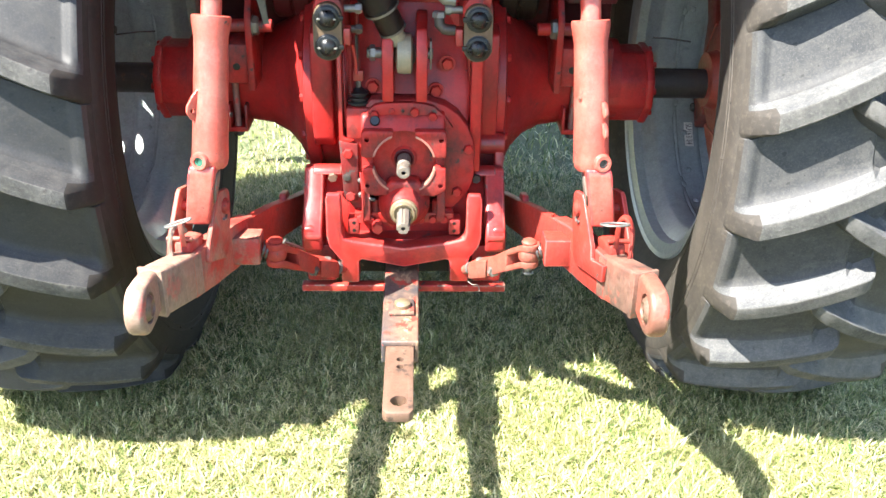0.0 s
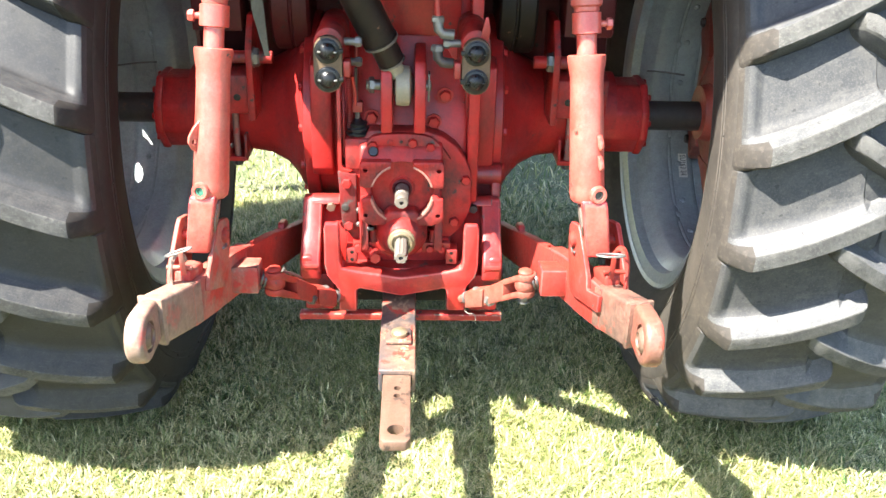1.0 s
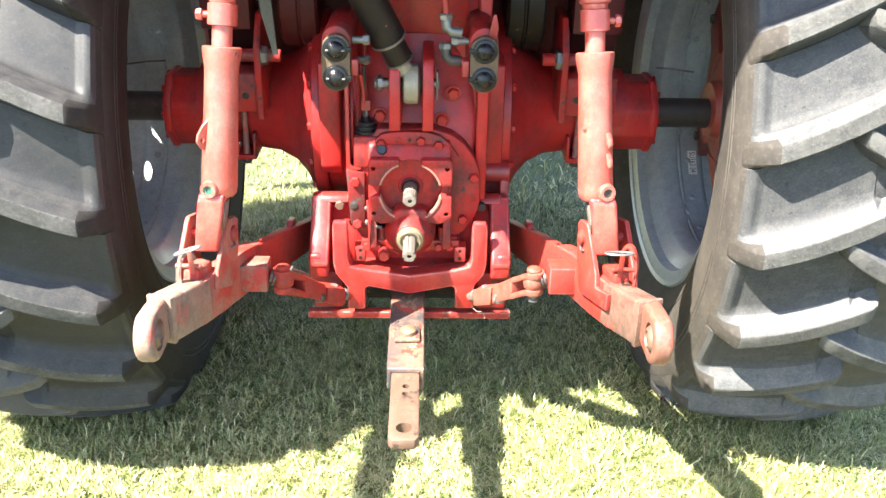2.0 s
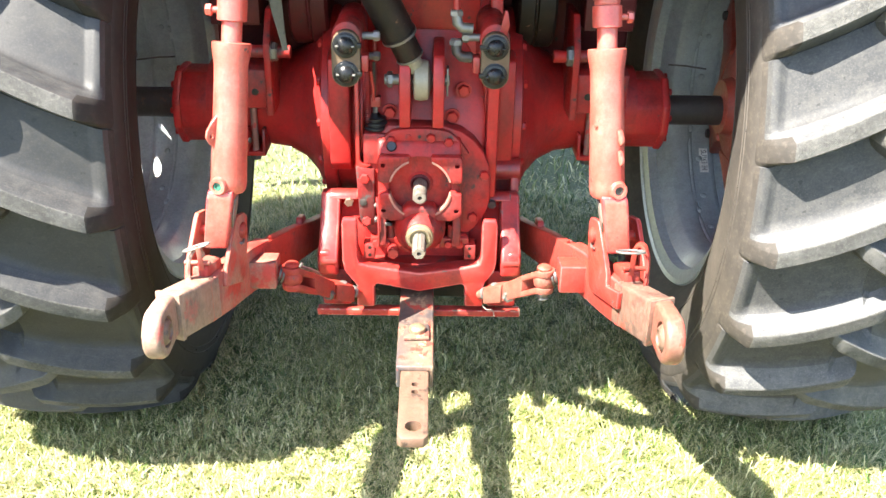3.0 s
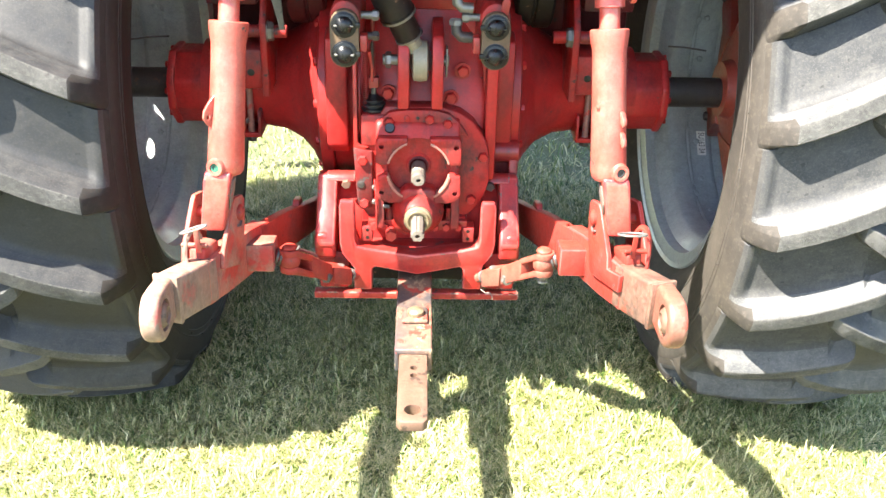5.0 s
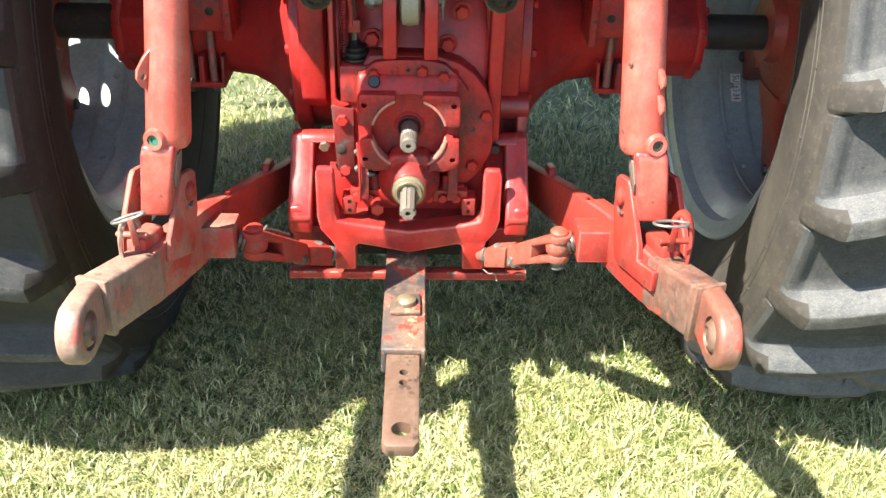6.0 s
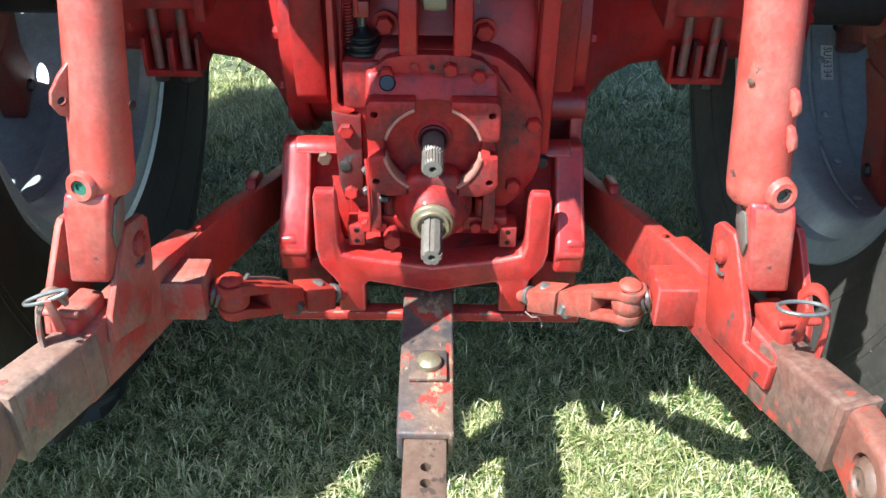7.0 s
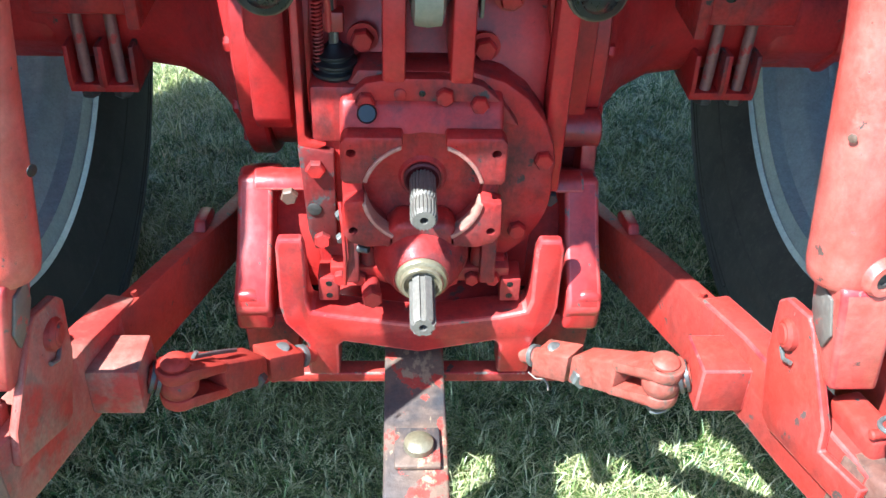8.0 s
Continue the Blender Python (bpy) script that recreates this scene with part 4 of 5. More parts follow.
# ---- top link with its clevis ----
def top_link():
    for x0, x1 in ((-0.053, -0.025), (0.029, 0.057)):
        bm = bmesh.new()
        prism(bm, [(2.487, 0.918), (2.480, 0.94), (2.480, 1.055), (2.50, 1.095), (2.56, 1.11), (2.66, 1.11), (2.66, 0.93), (2.60, 0.918)], "x", x0, x1)
        part("clevis_plate", bm, HOUSE, tractor, "upright red clevis plate with chipped paint", bevel=0.005)
    bm = bmesh.new()
    pipe(bm, (-0.09, 2.525, 1.03), (0.070, 2.525, 1.03), 0.013, seg=18)
    pin = part("clevis_pin", bm, GALV, tractor, "plated steel pin")
    bolt(pin, (-0.070, 2.525, 1.03), (-1, 0, 0), 0.020, 0.014, GALV)
    bm = bmesh.new()
    box(bm, 0.062, 0.067, 2.508, 2.540, 0.994, 1.064)
    part("retainer", bm, GALV, pin, bevel=0.0015)
    for x, z in ((-0.080, 0.925), (0.080, 0.915), (0.108, 0.985)):
        washer(tractor, (x, 2.601, z), (0, -1, 0), 0.0205, 0.001, 0.004, HOUSE, "spot_face")
        bolt(tractor, (x, 2.597, z), (0, -1, 0), 0.0155, 0.014, HOUSE)
    # link body leaning up and to one side
    eye, top = Vector((0.003, 2.522, 1.03)), Vector((-0.170, 2.40, 1.40))
    d = (top - eye).normalized()
    bm = bmesh.new()
    turned(bm, eye + Vector((-0.022, 0, 0)), (1, 0, 0), [(0, 0.036), (0.004, 0.048), (0.020, 0.050), (0.036, 0.048), (0.040, 0.036)], 36)
    link = part("top_link_eye", bm, CREAM, tractor, "cream cast eye with a dark ball joint")
    bm = bmesh.new()
    turned(bm, eye + Vector((-0.026, 0, 0)), (1, 0, 0), [(0, 0.018), (0.004, 0.026), (0.024, 0.036), (0.046, 0.026), (0.05, 0.018)], 28)
    part("ball", bm, DARK_STEEL, link)
    bm = bmesh.new()
    pipe(bm, eye + d * 0.035, eye + d * 0.075, 0.022, 0.020)
    part("neck", bm, CREAM, link)
    bm = bmesh.new()
    pipe(bm, eye + d * 0.070, eye + d * 0.20, 0.032, 0.034, seg=28)
    part("inner_tube", bm, BLACKPAINT, link)
    bm = bmesh.new()
    turned(bm, eye + d * 0.072, d, [(0, 0.031), (0.0, 0.034), (0.005, 0.034), (0.005, 0.031)], 28)
    part("ring", bm, GALV, link)
    bm = bmesh.new()
    turned(bm, eye + d * 0.135, d, [(0, 0.037), (0.002, 0.0430), (0.008, 0.0430), (0.009, 0.0415), (0.30, 0.0415), (0.30, 0.037)], 32)
    part("outer_tube", bm, BLACKPAINT, link, "black painted tube with rust specks")
    bm = bmesh.new()
    turned(bm, eye + d * 0.133, d, [(0, 0.037), (0, 0.0435), (0.003, 0.0440), (0.006, 0.0435)], 32)
    part("seam", bm, GALV, link)


top_link()


# ---- hydraulic couplers ----
def coupler(s):
    X = s * 0.169
    bm = bmesh.new()
    z0, z1, w = 1.082, 1.147, 0.0325
    stadium = [(X + w * math.cos(radians(a)), z1 + w * math.sin(radians(a))) for a in range(0, 181, 15)] + [(X + w * math.cos(radians(a)), z0 + w * math.sin(radians(a))) for a in range(180, 361, 15)]
    prism(bm, stadium, "y", 2.378, 2.402)
    plate_ = part("coupler_block", bm, BROWN_PLATE, tractor, "olive-brown coupler block with two black dust caps", bevel=0.003)
    bm = bmesh.new()
    big = [(X + 0.034 * math.cos(radians(a)), z1 + 0.012 + 0.036 * math.sin(radians(a))) for a in range(0, 181, 15)] + [(X - 0.034, z0 - 0.02), (X + 0.034, z0 - 0.02)]
    prism(bm, big, "y", 2.402, 2.63)
    part("valve_body", bm, RED_CAST, plate_, "red valve body", bevel=0.006)
    for z in (z0, z1):
        bm = bmesh.new()
        turned(bm, (X, 2.380, z), (0, -1, 0), [(0, 0.029), (0.004, 0.029), (0.005, 0.0265), (0.008, 0.026), (0.0095, 0.020), (0.017, 0.0145), (0.020, 0.006), (0.0205, 0.001)], 32)
        cap = part("dust_cap", bm, BLACK, plate_, "glossy black round dust cap")
        for k in (-1, 1):
            bm = bmesh.new()
            box(bm, X + k * 0.018 - 0.004, X + k * 0.018 + 0.004, 2.362, 2.373, z - 0.0025, z + 0.002)
            part("wing", bm, GALV if s < 0 else BLACK, cap, bevel=0.0015)
        bm = bmesh.new()
        box(bm, X - s * 0.030 - 0.006, X - s * 0.030 + 0.006, 2.372, 2.385, z - 0.006, z + 0.005)
        part("hinge", bm, BLACK, cap, bevel=0.002)
    # side fittings
    inn = -s
    bm = bmesh.new()
    box(bm, min(X + inn * 0.034, X + inn * 0.050), max(X + inn * 0.034, X + inn * 0.050), 2.385, 2.42, 1.085, 1.122)
    part("side_lug", bm, RED, plate_, bevel=0.003)
    for z, m_ in ((1.108, DARK_STEEL), (1.155, GALV)):
        bm = bmesh.new()
        pipe(bm, (X + inn * 0.03, 2.44, z), (X + inn * 0.075, 2.44, z), 0.009, seg=14)
        part("fitting", bm, m_, plate_)
        bolt(plate_, (X + inn * 0.060, 2.44, z), (inn, 0, 0), 0.0125, 0.014, m_, name="nut")
    if s > 0:
        for z in (1.108, 1.175):
            bm = bmesh.new()
            tube_along(bm, [(X - 0.05, 2.44, z), (X - 0.075, 2.44, z + 0.002), (X - 0.086, 2.442, z + 0.012), (X - 0.088, 2.445, z + 0.035)], 0.0125, 14)
            part("elbow", bm, GALV if z > 1.15 else DARK_STEEL, plate_, "plated steel hose elbow")
            bolt(plate_, (X - 0.088, 2.445, z + 0.028), (0, 0.1, 1), 0.016, 0.014, GALV, name="nut")
        bm = bmesh.new()
        tube_along(bm, [(X - 0.088, 2.445, 1.215), (X - 0.092, 2.45, 1.27), (X - 0.09, 2.46, 1.45)], 0.0085, 12)
        part("pipe", bm, RED, plate_, "red steel oil pipe")
        bm = bmesh.new()
        prism(bm, [(0.176, 1.17), (0.196, 1.17), (0.200, 1.195), (0.194, 1.225), (0.188, 1.225)], "y", 2.40, 2.41)
        part("tab", bm, RED, plate_, bevel=0.002)
    else:
        bm = bmesh.new()
        tube_along(bm, [(X + 0.05, 2.45, 1.07), (X + 0.056, 2.46, 1.03), (X + 0.055, 2.48, 0.99)], 0.004, 10)
        part("wire", bm, RED, plate_)


coupler(-1)
coupler(1)


# ---- hitch frame: cheeks, horned cross-member and bottom plate ----
def hitch_frame():
    for s in (-1, 1):
        def sx(a, b):
            return (min(s * a, s * b), max(s * a, s * b))
        # outer wall
        bm = bmesh.new()
        side = [(2.502, 0.520), (2.492, 0.545), (2.500, 0.567), (2.568, 0.620), (2.608, 0.668), (2.626, 0.688), (2.655, 0.688), (2.74, 0.64), (2.74, 0.50), (2.53, 0.50)]
        prism(bm, side, "x", *sx(0.216, 0.268))
        cheek = part("hitch_cheek", bm, RED, tractor, "thick red cheek of the hitch frame", bevel=0.007, seg=3, edge=EDGE_RED)
        # top band
        bm = bmesh.new()
        prism(bm, [(2.612, 0.674), (2.620, 0.686), (2.630, 0.692), (2.650, 0.692), (2.650, 0.678), (2.62, 0.670)], "x", *sx(0.168, 0.245))
        part("top_band", bm, RED, cheek, bevel=0.005, seg=3, edge=EDGE_RED)
        # recessed panel and lower knuckle
        bm = bmesh.new()
        prism(bm, [(2.600, 0.50), (2.610, 0.56), (2.626, 0.60), (2.655, 0.645), (2.668, 0.664), (2.715, 0.640), (2.72, 0.50)], "x", *sx(0.150, 0.245))
        part("panel", bm, RED_MATT, cheek, bevel=0.006)
        bm = bmesh.new()
        prism(bm, [(0.214, 0.50), (0.2695, 0.50), (0.2695, 0.570), (0.240, 0.575), (0.222, 0.560)], "y", 2.497, 2.62)
        hole = bmesh.new()
        for v in bm.verts:
            v.co.x *= s
        turned(hole, (s * 0.249, 2.48, 0.551), (0, 1, 0), [(0, 0.006), (0.05, 0.006)], 14)
        part("knuckle", bm, RED, cheek, bevel=0.010, seg=3, cut=hole)
        # leg to the bottom plate
        bm = bmesh.new()
        prism(bm, [(0.185, 0.395), (0.262, 0.395), (0.266, 0.505), (0.18, 0.505)], "y", 2.53, 2.62)
        for v in bm.verts:
            v.co.x *= s
        part("leg", bm, RED_CAST, cheek, bevel=0.006)
        # inner lugs with hollow bolts
        bm = bmesh.new()
        box(bm, *sx(0.118, 0.148), 2.515, 2.56, 0.545, 0.588)
        lug = part("stop_lug", bm, RED, tractor, "small red slotted stop", bevel=0.003)
        for z in (0.578, 0.556):
            # black discs on the solid lug, painted as the dark inside the bolts
            bolt(lug, (s * 0.132, 2.5155, z), (0, -1, 0), 0.005, 0.001, BLACK, name="hole", sides=10)
        # tube lug beside the housing
        if s < 0:
            bolt(cheek, (s * 0.192, 2.612, 0.668), (0, -1, 0), 0.013, 0.012, BAR)
            continue
        bm = bmesh.new()
        pipe(bm, (s * 0.20, 2.70, 0.735), (s * 0.272, 2.70, 0.735), 0.030, seg=28)
        tube = part("lug_tube", bm, RED, tractor, "red cross tube of the hitch frame")
        bm = bmesh.new()
        prism(bm, [(2.68, 0.74), (2.672, 0.70), (2.66, 0.66), (2.70, 0.55), (2.78, 0.55), (2.74, 0.74)], "x", *sx(0.245, 0.270))
        part("hanger", bm, RED, tube, bevel=0.006)
        bm = bmesh.new()
        box(bm, 0.18, 0.25, 2.715, 2.80, 0.62, 0.74)
        part("back_web", bm, RED_CAST, tube, bevel=0.004)
        bolt(cheek, (s * 0.192, 2.612, 0.668), (0, -1, 0), 0.013, 0.012, DARK_STEEL)
    # horned cross-member
    bm = bmesh.new()
    outl = [(-0.204, 0.648), (-0.200, 0.664), (-0.166, 0.664), (-0.163, 0.648), (-0.163, 0.560), (-0.158, 0.538), (-0.12, 0.530), (0.0, 0.512), (0.12, 0.530), (0.158, 0.540), (0.163, 0.560), (0.163, 0.648), (0.167, 0.664), (0.199, 0.664), (0.204, 0.648),
            (0.204, 0.545), (0.198, 0.515), (0.176, 0.485), (0.172, 0.472), (0.172, 0.412), (0.122, 0.412), (0.122, 0.470), (0.114, 0.480), (0.0, 0.456), (-0.112, 0.478), (-0.120, 0.470), (-0.120, 0.408), (-0.168, 0.408), (-0.168, 0.472), (-0.176, 0.485), (-0.198, 0.515), (-0.204, 0.545)]
    prism(bm, outl, "y", 2.497, 2.55)
    for v in bm.verts:
        if v.co.z > 0.6:
            v.co.y = 2.506 + (0.0 if v.co.y < 2.52 else 0.018)
    cross = part("cross_member", bm, RED, tractor, "red cast cross-member with two upright horns", bevel=0.005, seg=2, edge=EDGE_RED)
    bm = bmesh.new()
    prism(bm, [(2.548, 0.515), (2.548, 0.498), (2.62, 0.498), (2.62, 0.515)], "x", -0.15, 0.15)
    part("shelf", bm, RED, cross, bevel=0.003)
    # bottom plate
    bm = bmesh.new()
    box(bm, -0.279, 0.277, 2.522, 2.552, 0.366, 0.386)
    part("bottom_plate", bm, RED_LINK, tractor, "flat red bottom plate with chipped edge", bevel=0.003, edge=EDGE)
    # support box painted black to give the openings their shade
    bm = bmesh.new()
    box(bm, -0.24, 0.24, 2.60, 2.72, 0.386, 0.50)
    part("drawbar_support", bm, BLACKPAINT, tractor, "drawbar support, black for the shade of the recess", bevel=0.004)


hitch_frame()


# ---- drawbar ----
def drawbar():
    cx = -0.006
    bm = bmesh.new()
    slope = 0.07
    loops = []
    for y in (2.192, 2.40, 2.62):
        z = 0.417 + slope * (y - 2.19) * 0.6
        w = 0.0455
        loops.append([(cx - w, y, z - 0.062), (cx + w, y, z - 0.062), (cx + w, y, z), (cx - w, y, z)])
    rings(bm, loops)
    core = bmesh.new()
    box(core, cx - 0.036, cx + 0.036, 2.10, 2.50, 0.370, 0.4055)
    tube = part("drawbar", bm, PEEL, tractor, "steel drawbar sleeve with peeling red and grey paint", bevel=0.005, seg=3, cut=core)
    bm = bmesh.new()
    prism(bm, [(cx - 0.034, 2.48), (cx - 0.034, 1.943), (cx - 0.025, 1.930), (cx + 0.025, 1.930), (cx + 0.034, 1.943), (cx + 0.034, 2.48)], "z", 0.378, 0.4035)
    hole = bmesh.new()
    turned(hole, (cx + 0.001, 1.975, 0.3), (0, 0, 1), [(0, 0.0185), (0.2, 0.0185)], 28)
    for y in (2.137, 2.106):
        turned(hole, (cx + 0.002, y, 0.3), (0, 0, 1), [(0, 0.0085), (0.2, 0.0085)], 18)
    part("inner_bar", bm, BAR, tube, "rusty bare steel inner bar with pin holes", bevel=0.003, cut=hole)
    bm = bmesh.new()
    box(bm, cx - 0.030, cx + 0.034, 2.30, 2.37, 0.424, 0.432)
    part("bolt_plate", bm, PEEL, tube, bevel=0.002)
    bm = bmesh.new()
    turned(bm, (cx + 0.004, 2.335, 0.430), (0, 0, 1), [(0, 0.020), (0.003, 0.0215), (0.012, 0.0205), (0.017, 0.014), (0.019, 0.004)], 28)
    part("bolt_head", bm, ZINC, tube, "domed yellow bolt head")


drawbar()


# ---- lower links ----
def lower_link(s):
    def P(x, y, z):
        return (s * x, y, z)
    rust, paint = (RUST_PALE, LINK_DUSTY) if s < 0 else (RUST, RED_LINK)
    # front bar
    bm = bmesh.new()
    beam(bm, [(P(0.288, 2.80, 0.505), 0.026, 0.086), (P(0.308, 2.68, 0.536), 0.026, 0.092), (P(0.346, 2.52, 0.576), 0.026, 0.106), (P(0.392, 2.36, 0.603), 0.027, 0.112)])
    link = part("lower_link", bm, RED_LINK, tractor, "red lower lift link with rust and worn paint", bevel=0.003)
    # thicker rear plate with the step
    bm = bmesh.new()
    beam(bm, [(P(0.390, 2.402, 0.598), 0.040, 0.112), (P(0.412, 2.30, 0.622), 0.040, 0.114), (P(0.440, 2.17, 0.644), 0.044, 0.110), (P(0.462, 2.06, 0.664), 0.044, 0.100)])
    part("rear_plate", bm, paint, link, "worn red rear plate of the link", bevel=0.004, edge=EDGE_RED if s > 0 else None)
    # weld bead along the step between bar and plate
    bm = bmesh.new()
    tube_along(bm, [Vector(P(0.3735, 2.404, z)) + Vector((0, 0.0015 * math.sin(z * 900), 0)) for z in np.linspace(0.552, 0.660, 28)], 0.0045, 8)
    part("weld_bead", bm, RED_LINK, link)
    # small stop lug on the bar's outer side
    bm = bmesh.new()
    prism(bm, [(2.600, 0.55), (2.600, 0.605), (2.612, 0.618), (2.665, 0.606), (2.680, 0.592), (2.680, 0.54)], "x", min(s * 0.320, s * 0.338), max(s * 0.320, s * 0.338))
    part("stop_lug", bm, RED_CAST, link, bevel=0.004)
    # sleeve
    bm = bmesh.new()
    beam(bm, [(P(0.456, 2.105, 0.655), 0.054, 0.104), (P(0.497, 1.945, 0.694), 0.054, 0.104)])
    part("sleeve", bm, rust, link, "rusty steel sleeve", bevel=0.008, seg=3)
    bm = bmesh.new()
    beam(bm, [(P(0.4945, 1.952, 0.6925), 0.0565, 0.1065), (P(0.4985, 1.940, 0.6948), 0.0565, 0.1065)])
    part("sleeve_lip", bm, rust, link, bevel=0.003)
    # tongue ending in the ball eye
    bm = bmesh.new()
    c = Vector(P(0.500, 1.866, 0.704))
    d = Vector(P(0.0, -0.20, 0.012)).normalized()
    n = Vector((d.y, -d.x, 0)).normalized()
    up = n.cross(d).normalized()
    up = up if up.z > 0 else -up
    outline = [c - d * 0.11 + up * 0.042, c - d * 0.03 + up * 0.050] + [c + d * 0.053 * math.cos(radians(a)) + up * 0.053 * math.sin(radians(a)) for a in range(75, -91, -15)] + [c - d * 0.03 - up * 0.050, c - d * 0.11 - up * 0.042]
    rings(bm, [[q - n * 0.019 for q in outline], [q + n * 0.019 for q in outline]])
    hole = bmesh.new()
    turned(hole, c - n * 0.05, n, [(0, 0.032), (0.1, 0.032)], 32)
    part("ball_eye", bm, EYE if s > 0 else RUST_PALE, link, "worn red end eye of the link with rubbed rim", bevel=0.010, seg=4, cut=hole)
    bm = bmesh.new()
    turned(bm, c - n * 0.024, n, [(0.006, 0.002), (0.004, 0.014), (0.0, 0.0165), (0.003, 0.022), (0.012, 0.030), (0.024, 0.0325), (0.036, 0.030), (0.045, 0.022), (0.048, 0.0165), (0.044, 0.014), (0.042, 0.002)], 28)
    part("ball", bm, BAR, link, "rusty steel ball in the eye")
    # lug for the stabiliser
    bm = bmesh.new()
    prism(bm, [(2.258, 0.588), (2.262, 0.655), (2.335, 0.648), (2.340, 0.585)], "x", min(s * 0.338, s * 0.40), max(s * 0.338, s * 0.40))
    part("stabiliser_lug", bm, paint, link, bevel=0.003, edge=EDGE_RED if s > 0 else None)
    # clevis plates that take the lift rod
    for x in (0.396, 0.484):
        bm = bmesh.new()
        o = 0.0 if x < 0.45 else 0.015
        yz = [(2.248, 0.784), (2.237, 0.797), (2.197, 0.805), (2.186, 0.797), (2.122, 0.712), (2.116, 0.684), (2.050, 0.703), (2.050, 0.662), (2.196, 0.628), (2.214, 0.634), (2.240, 0.715)]
        if o or s < 0:
            yz = yz[:5] + [(2.112, 0.672), (2.196, 0.640), (2.210, 0.645)] + yz[10:]
        plate(bm, [P(x + (2.25 - y) * 0.20, y + o, z) for y, z in yz], 0.011)
        part("clevis_plate", bm, paint, link, "upright red clevis plate", bevel=0.0025, edge=EDGE_RED if s > 0 else STABLE)
    bm = bmesh.new()
    pipe(bm, P(0.388, 2.214, 0.763), P(0.505, 2.214, 0.763), 0.0125, seg=18)
    part("pin", bm, RED_LINK, link)
    bm = bmesh.new()
    pipe(bm, P(0.390, 2.214, 0.763), P(0.412, 2.214, 0.763), 0.0185, seg=24, chamfer=0.004)
    part("pin_head", bm, RED_LINK, link)
    bolt(link, P(0.401, 2.222, 0.790), (-s, 0, 0), 0.007, 0.004, GALV, sides=12)
    bm = bmesh.new()
    tube_along(bm, [P(0.404, 2.232, 0.735), P(0.396, 2.216, 0.739), P(0.395, 2.204, 0.735), P(0.398, 2.192, 0.740)], 0.0028, 8)
    part("split_pin", bm, GALV, link)
    # latch: ring handle, spring tongue and cross pin on top of the sleeve
    bm = bmesh.new()
    plate(bm, [P(0.437, 2.16, 0.705), P(0.475, 2.17, 0.705), P(0.487, 2.09, 0.720), P(0.45, 2.08, 0.720)], 0.034)
    part("latch", bm, paint, link, bevel=0.008, seg=3)
    bm = bmesh.new()
    knots = [Vector(P(q[0] - (0.006 if s < 0 else 0), q[1], q[2] - (0.022 if s < 0 and q[2] > 0.72 else 0))) for q in ((0.464, 2.094, 0.780), (0.472, 2.090, 0.797), (0.482, 2.078, 0.799), (0.489, 2.066, 0.782), (0.491, 2.060, 0.755), (0.488, 2.054, 0.716))]
    path = []
    for k in range(5):                              # smooth curve through the knots
        p0, p1, p2, p3 = (knots[min(max(k + o_, 0), 5)] for o_ in (-1, 0, 1, 2))
        for f in (0, 0.25, 0.5, 0.75):
            path.append(0.5 * (2 * p1 + (p2 - p0) * f + (2 * p0 - 5 * p1 + 4 * p2 - p3) * f * f + (3 * p1 - p0 - 3 * p2 + p3) * f ** 3))
    path.append(knots[5])
    loops = []
    for k, q in enumerate(path):
        e = (path[min(k + 1, len(path) - 1)] - path[max(k - 1, 0)]).normalized()
        side = Vector((0.35 * s, 0.93, 0.0))
        side = (side - e * side.dot(e)).normalized()
        up = e.cross(side)
        loops.append([q + side * a_ * 0.010 + up * b_ * 0.0035 for a_, b_ in ((-1, -0.6), (-0.8, -1), (0.8, -1), (1, -0.6), (1, 0.6), (0.8, 1), (-0.8, 1), (-1, 0.6))])
    rings(bm, loops)
    part("latch_strap", bm, RED_LINK if s > 0 else RUST_PALE, link, "curved red latch strap" if s > 0 else "curved latch strap pale with dust", angle=40)
    bm = bmesh.new()
    pipe(bm, P(0.444, 2.088, 0.742), P(0.502, 2.098, 0.738), 0.0055, seg=12)
    part("latch_pin", bm, paint, link)
    if s > 0:
        ring = [P(0.447 + 0.030 * math.cos(t), 2.045 + 0.020 * math.sin(t), 0.803 - 0.006 * math.sin(t)) for t in np.linspace(0, 2 * math.pi, 25)]
    else:
        ring = [P(0.462 + 0.028 * math.cos(t), 2.056 + 0.0085 * math.sin(t), 0.795 - 0.010 * math.cos(t)) for t in np.linspace(0, 2 * math.pi, 25)]
    bm = bmesh.new()
    tube_along(bm, ring, 0.0026, 10)
    part("pull_ring", bm, GALV, link, "pale pull ring on the latch")
    bm = bmesh.new()
    plate(bm, [P(0.45, 2.06, 0.74), P(0.462, 2.058, 0.74), P(0.460, 2.045, 0.80), P(0.450, 2.046, 0.80)], 0.006)
    part("latch_tongue", bm, paint, link, bevel=0.002)


lower_link(-1)
lower_link(1)


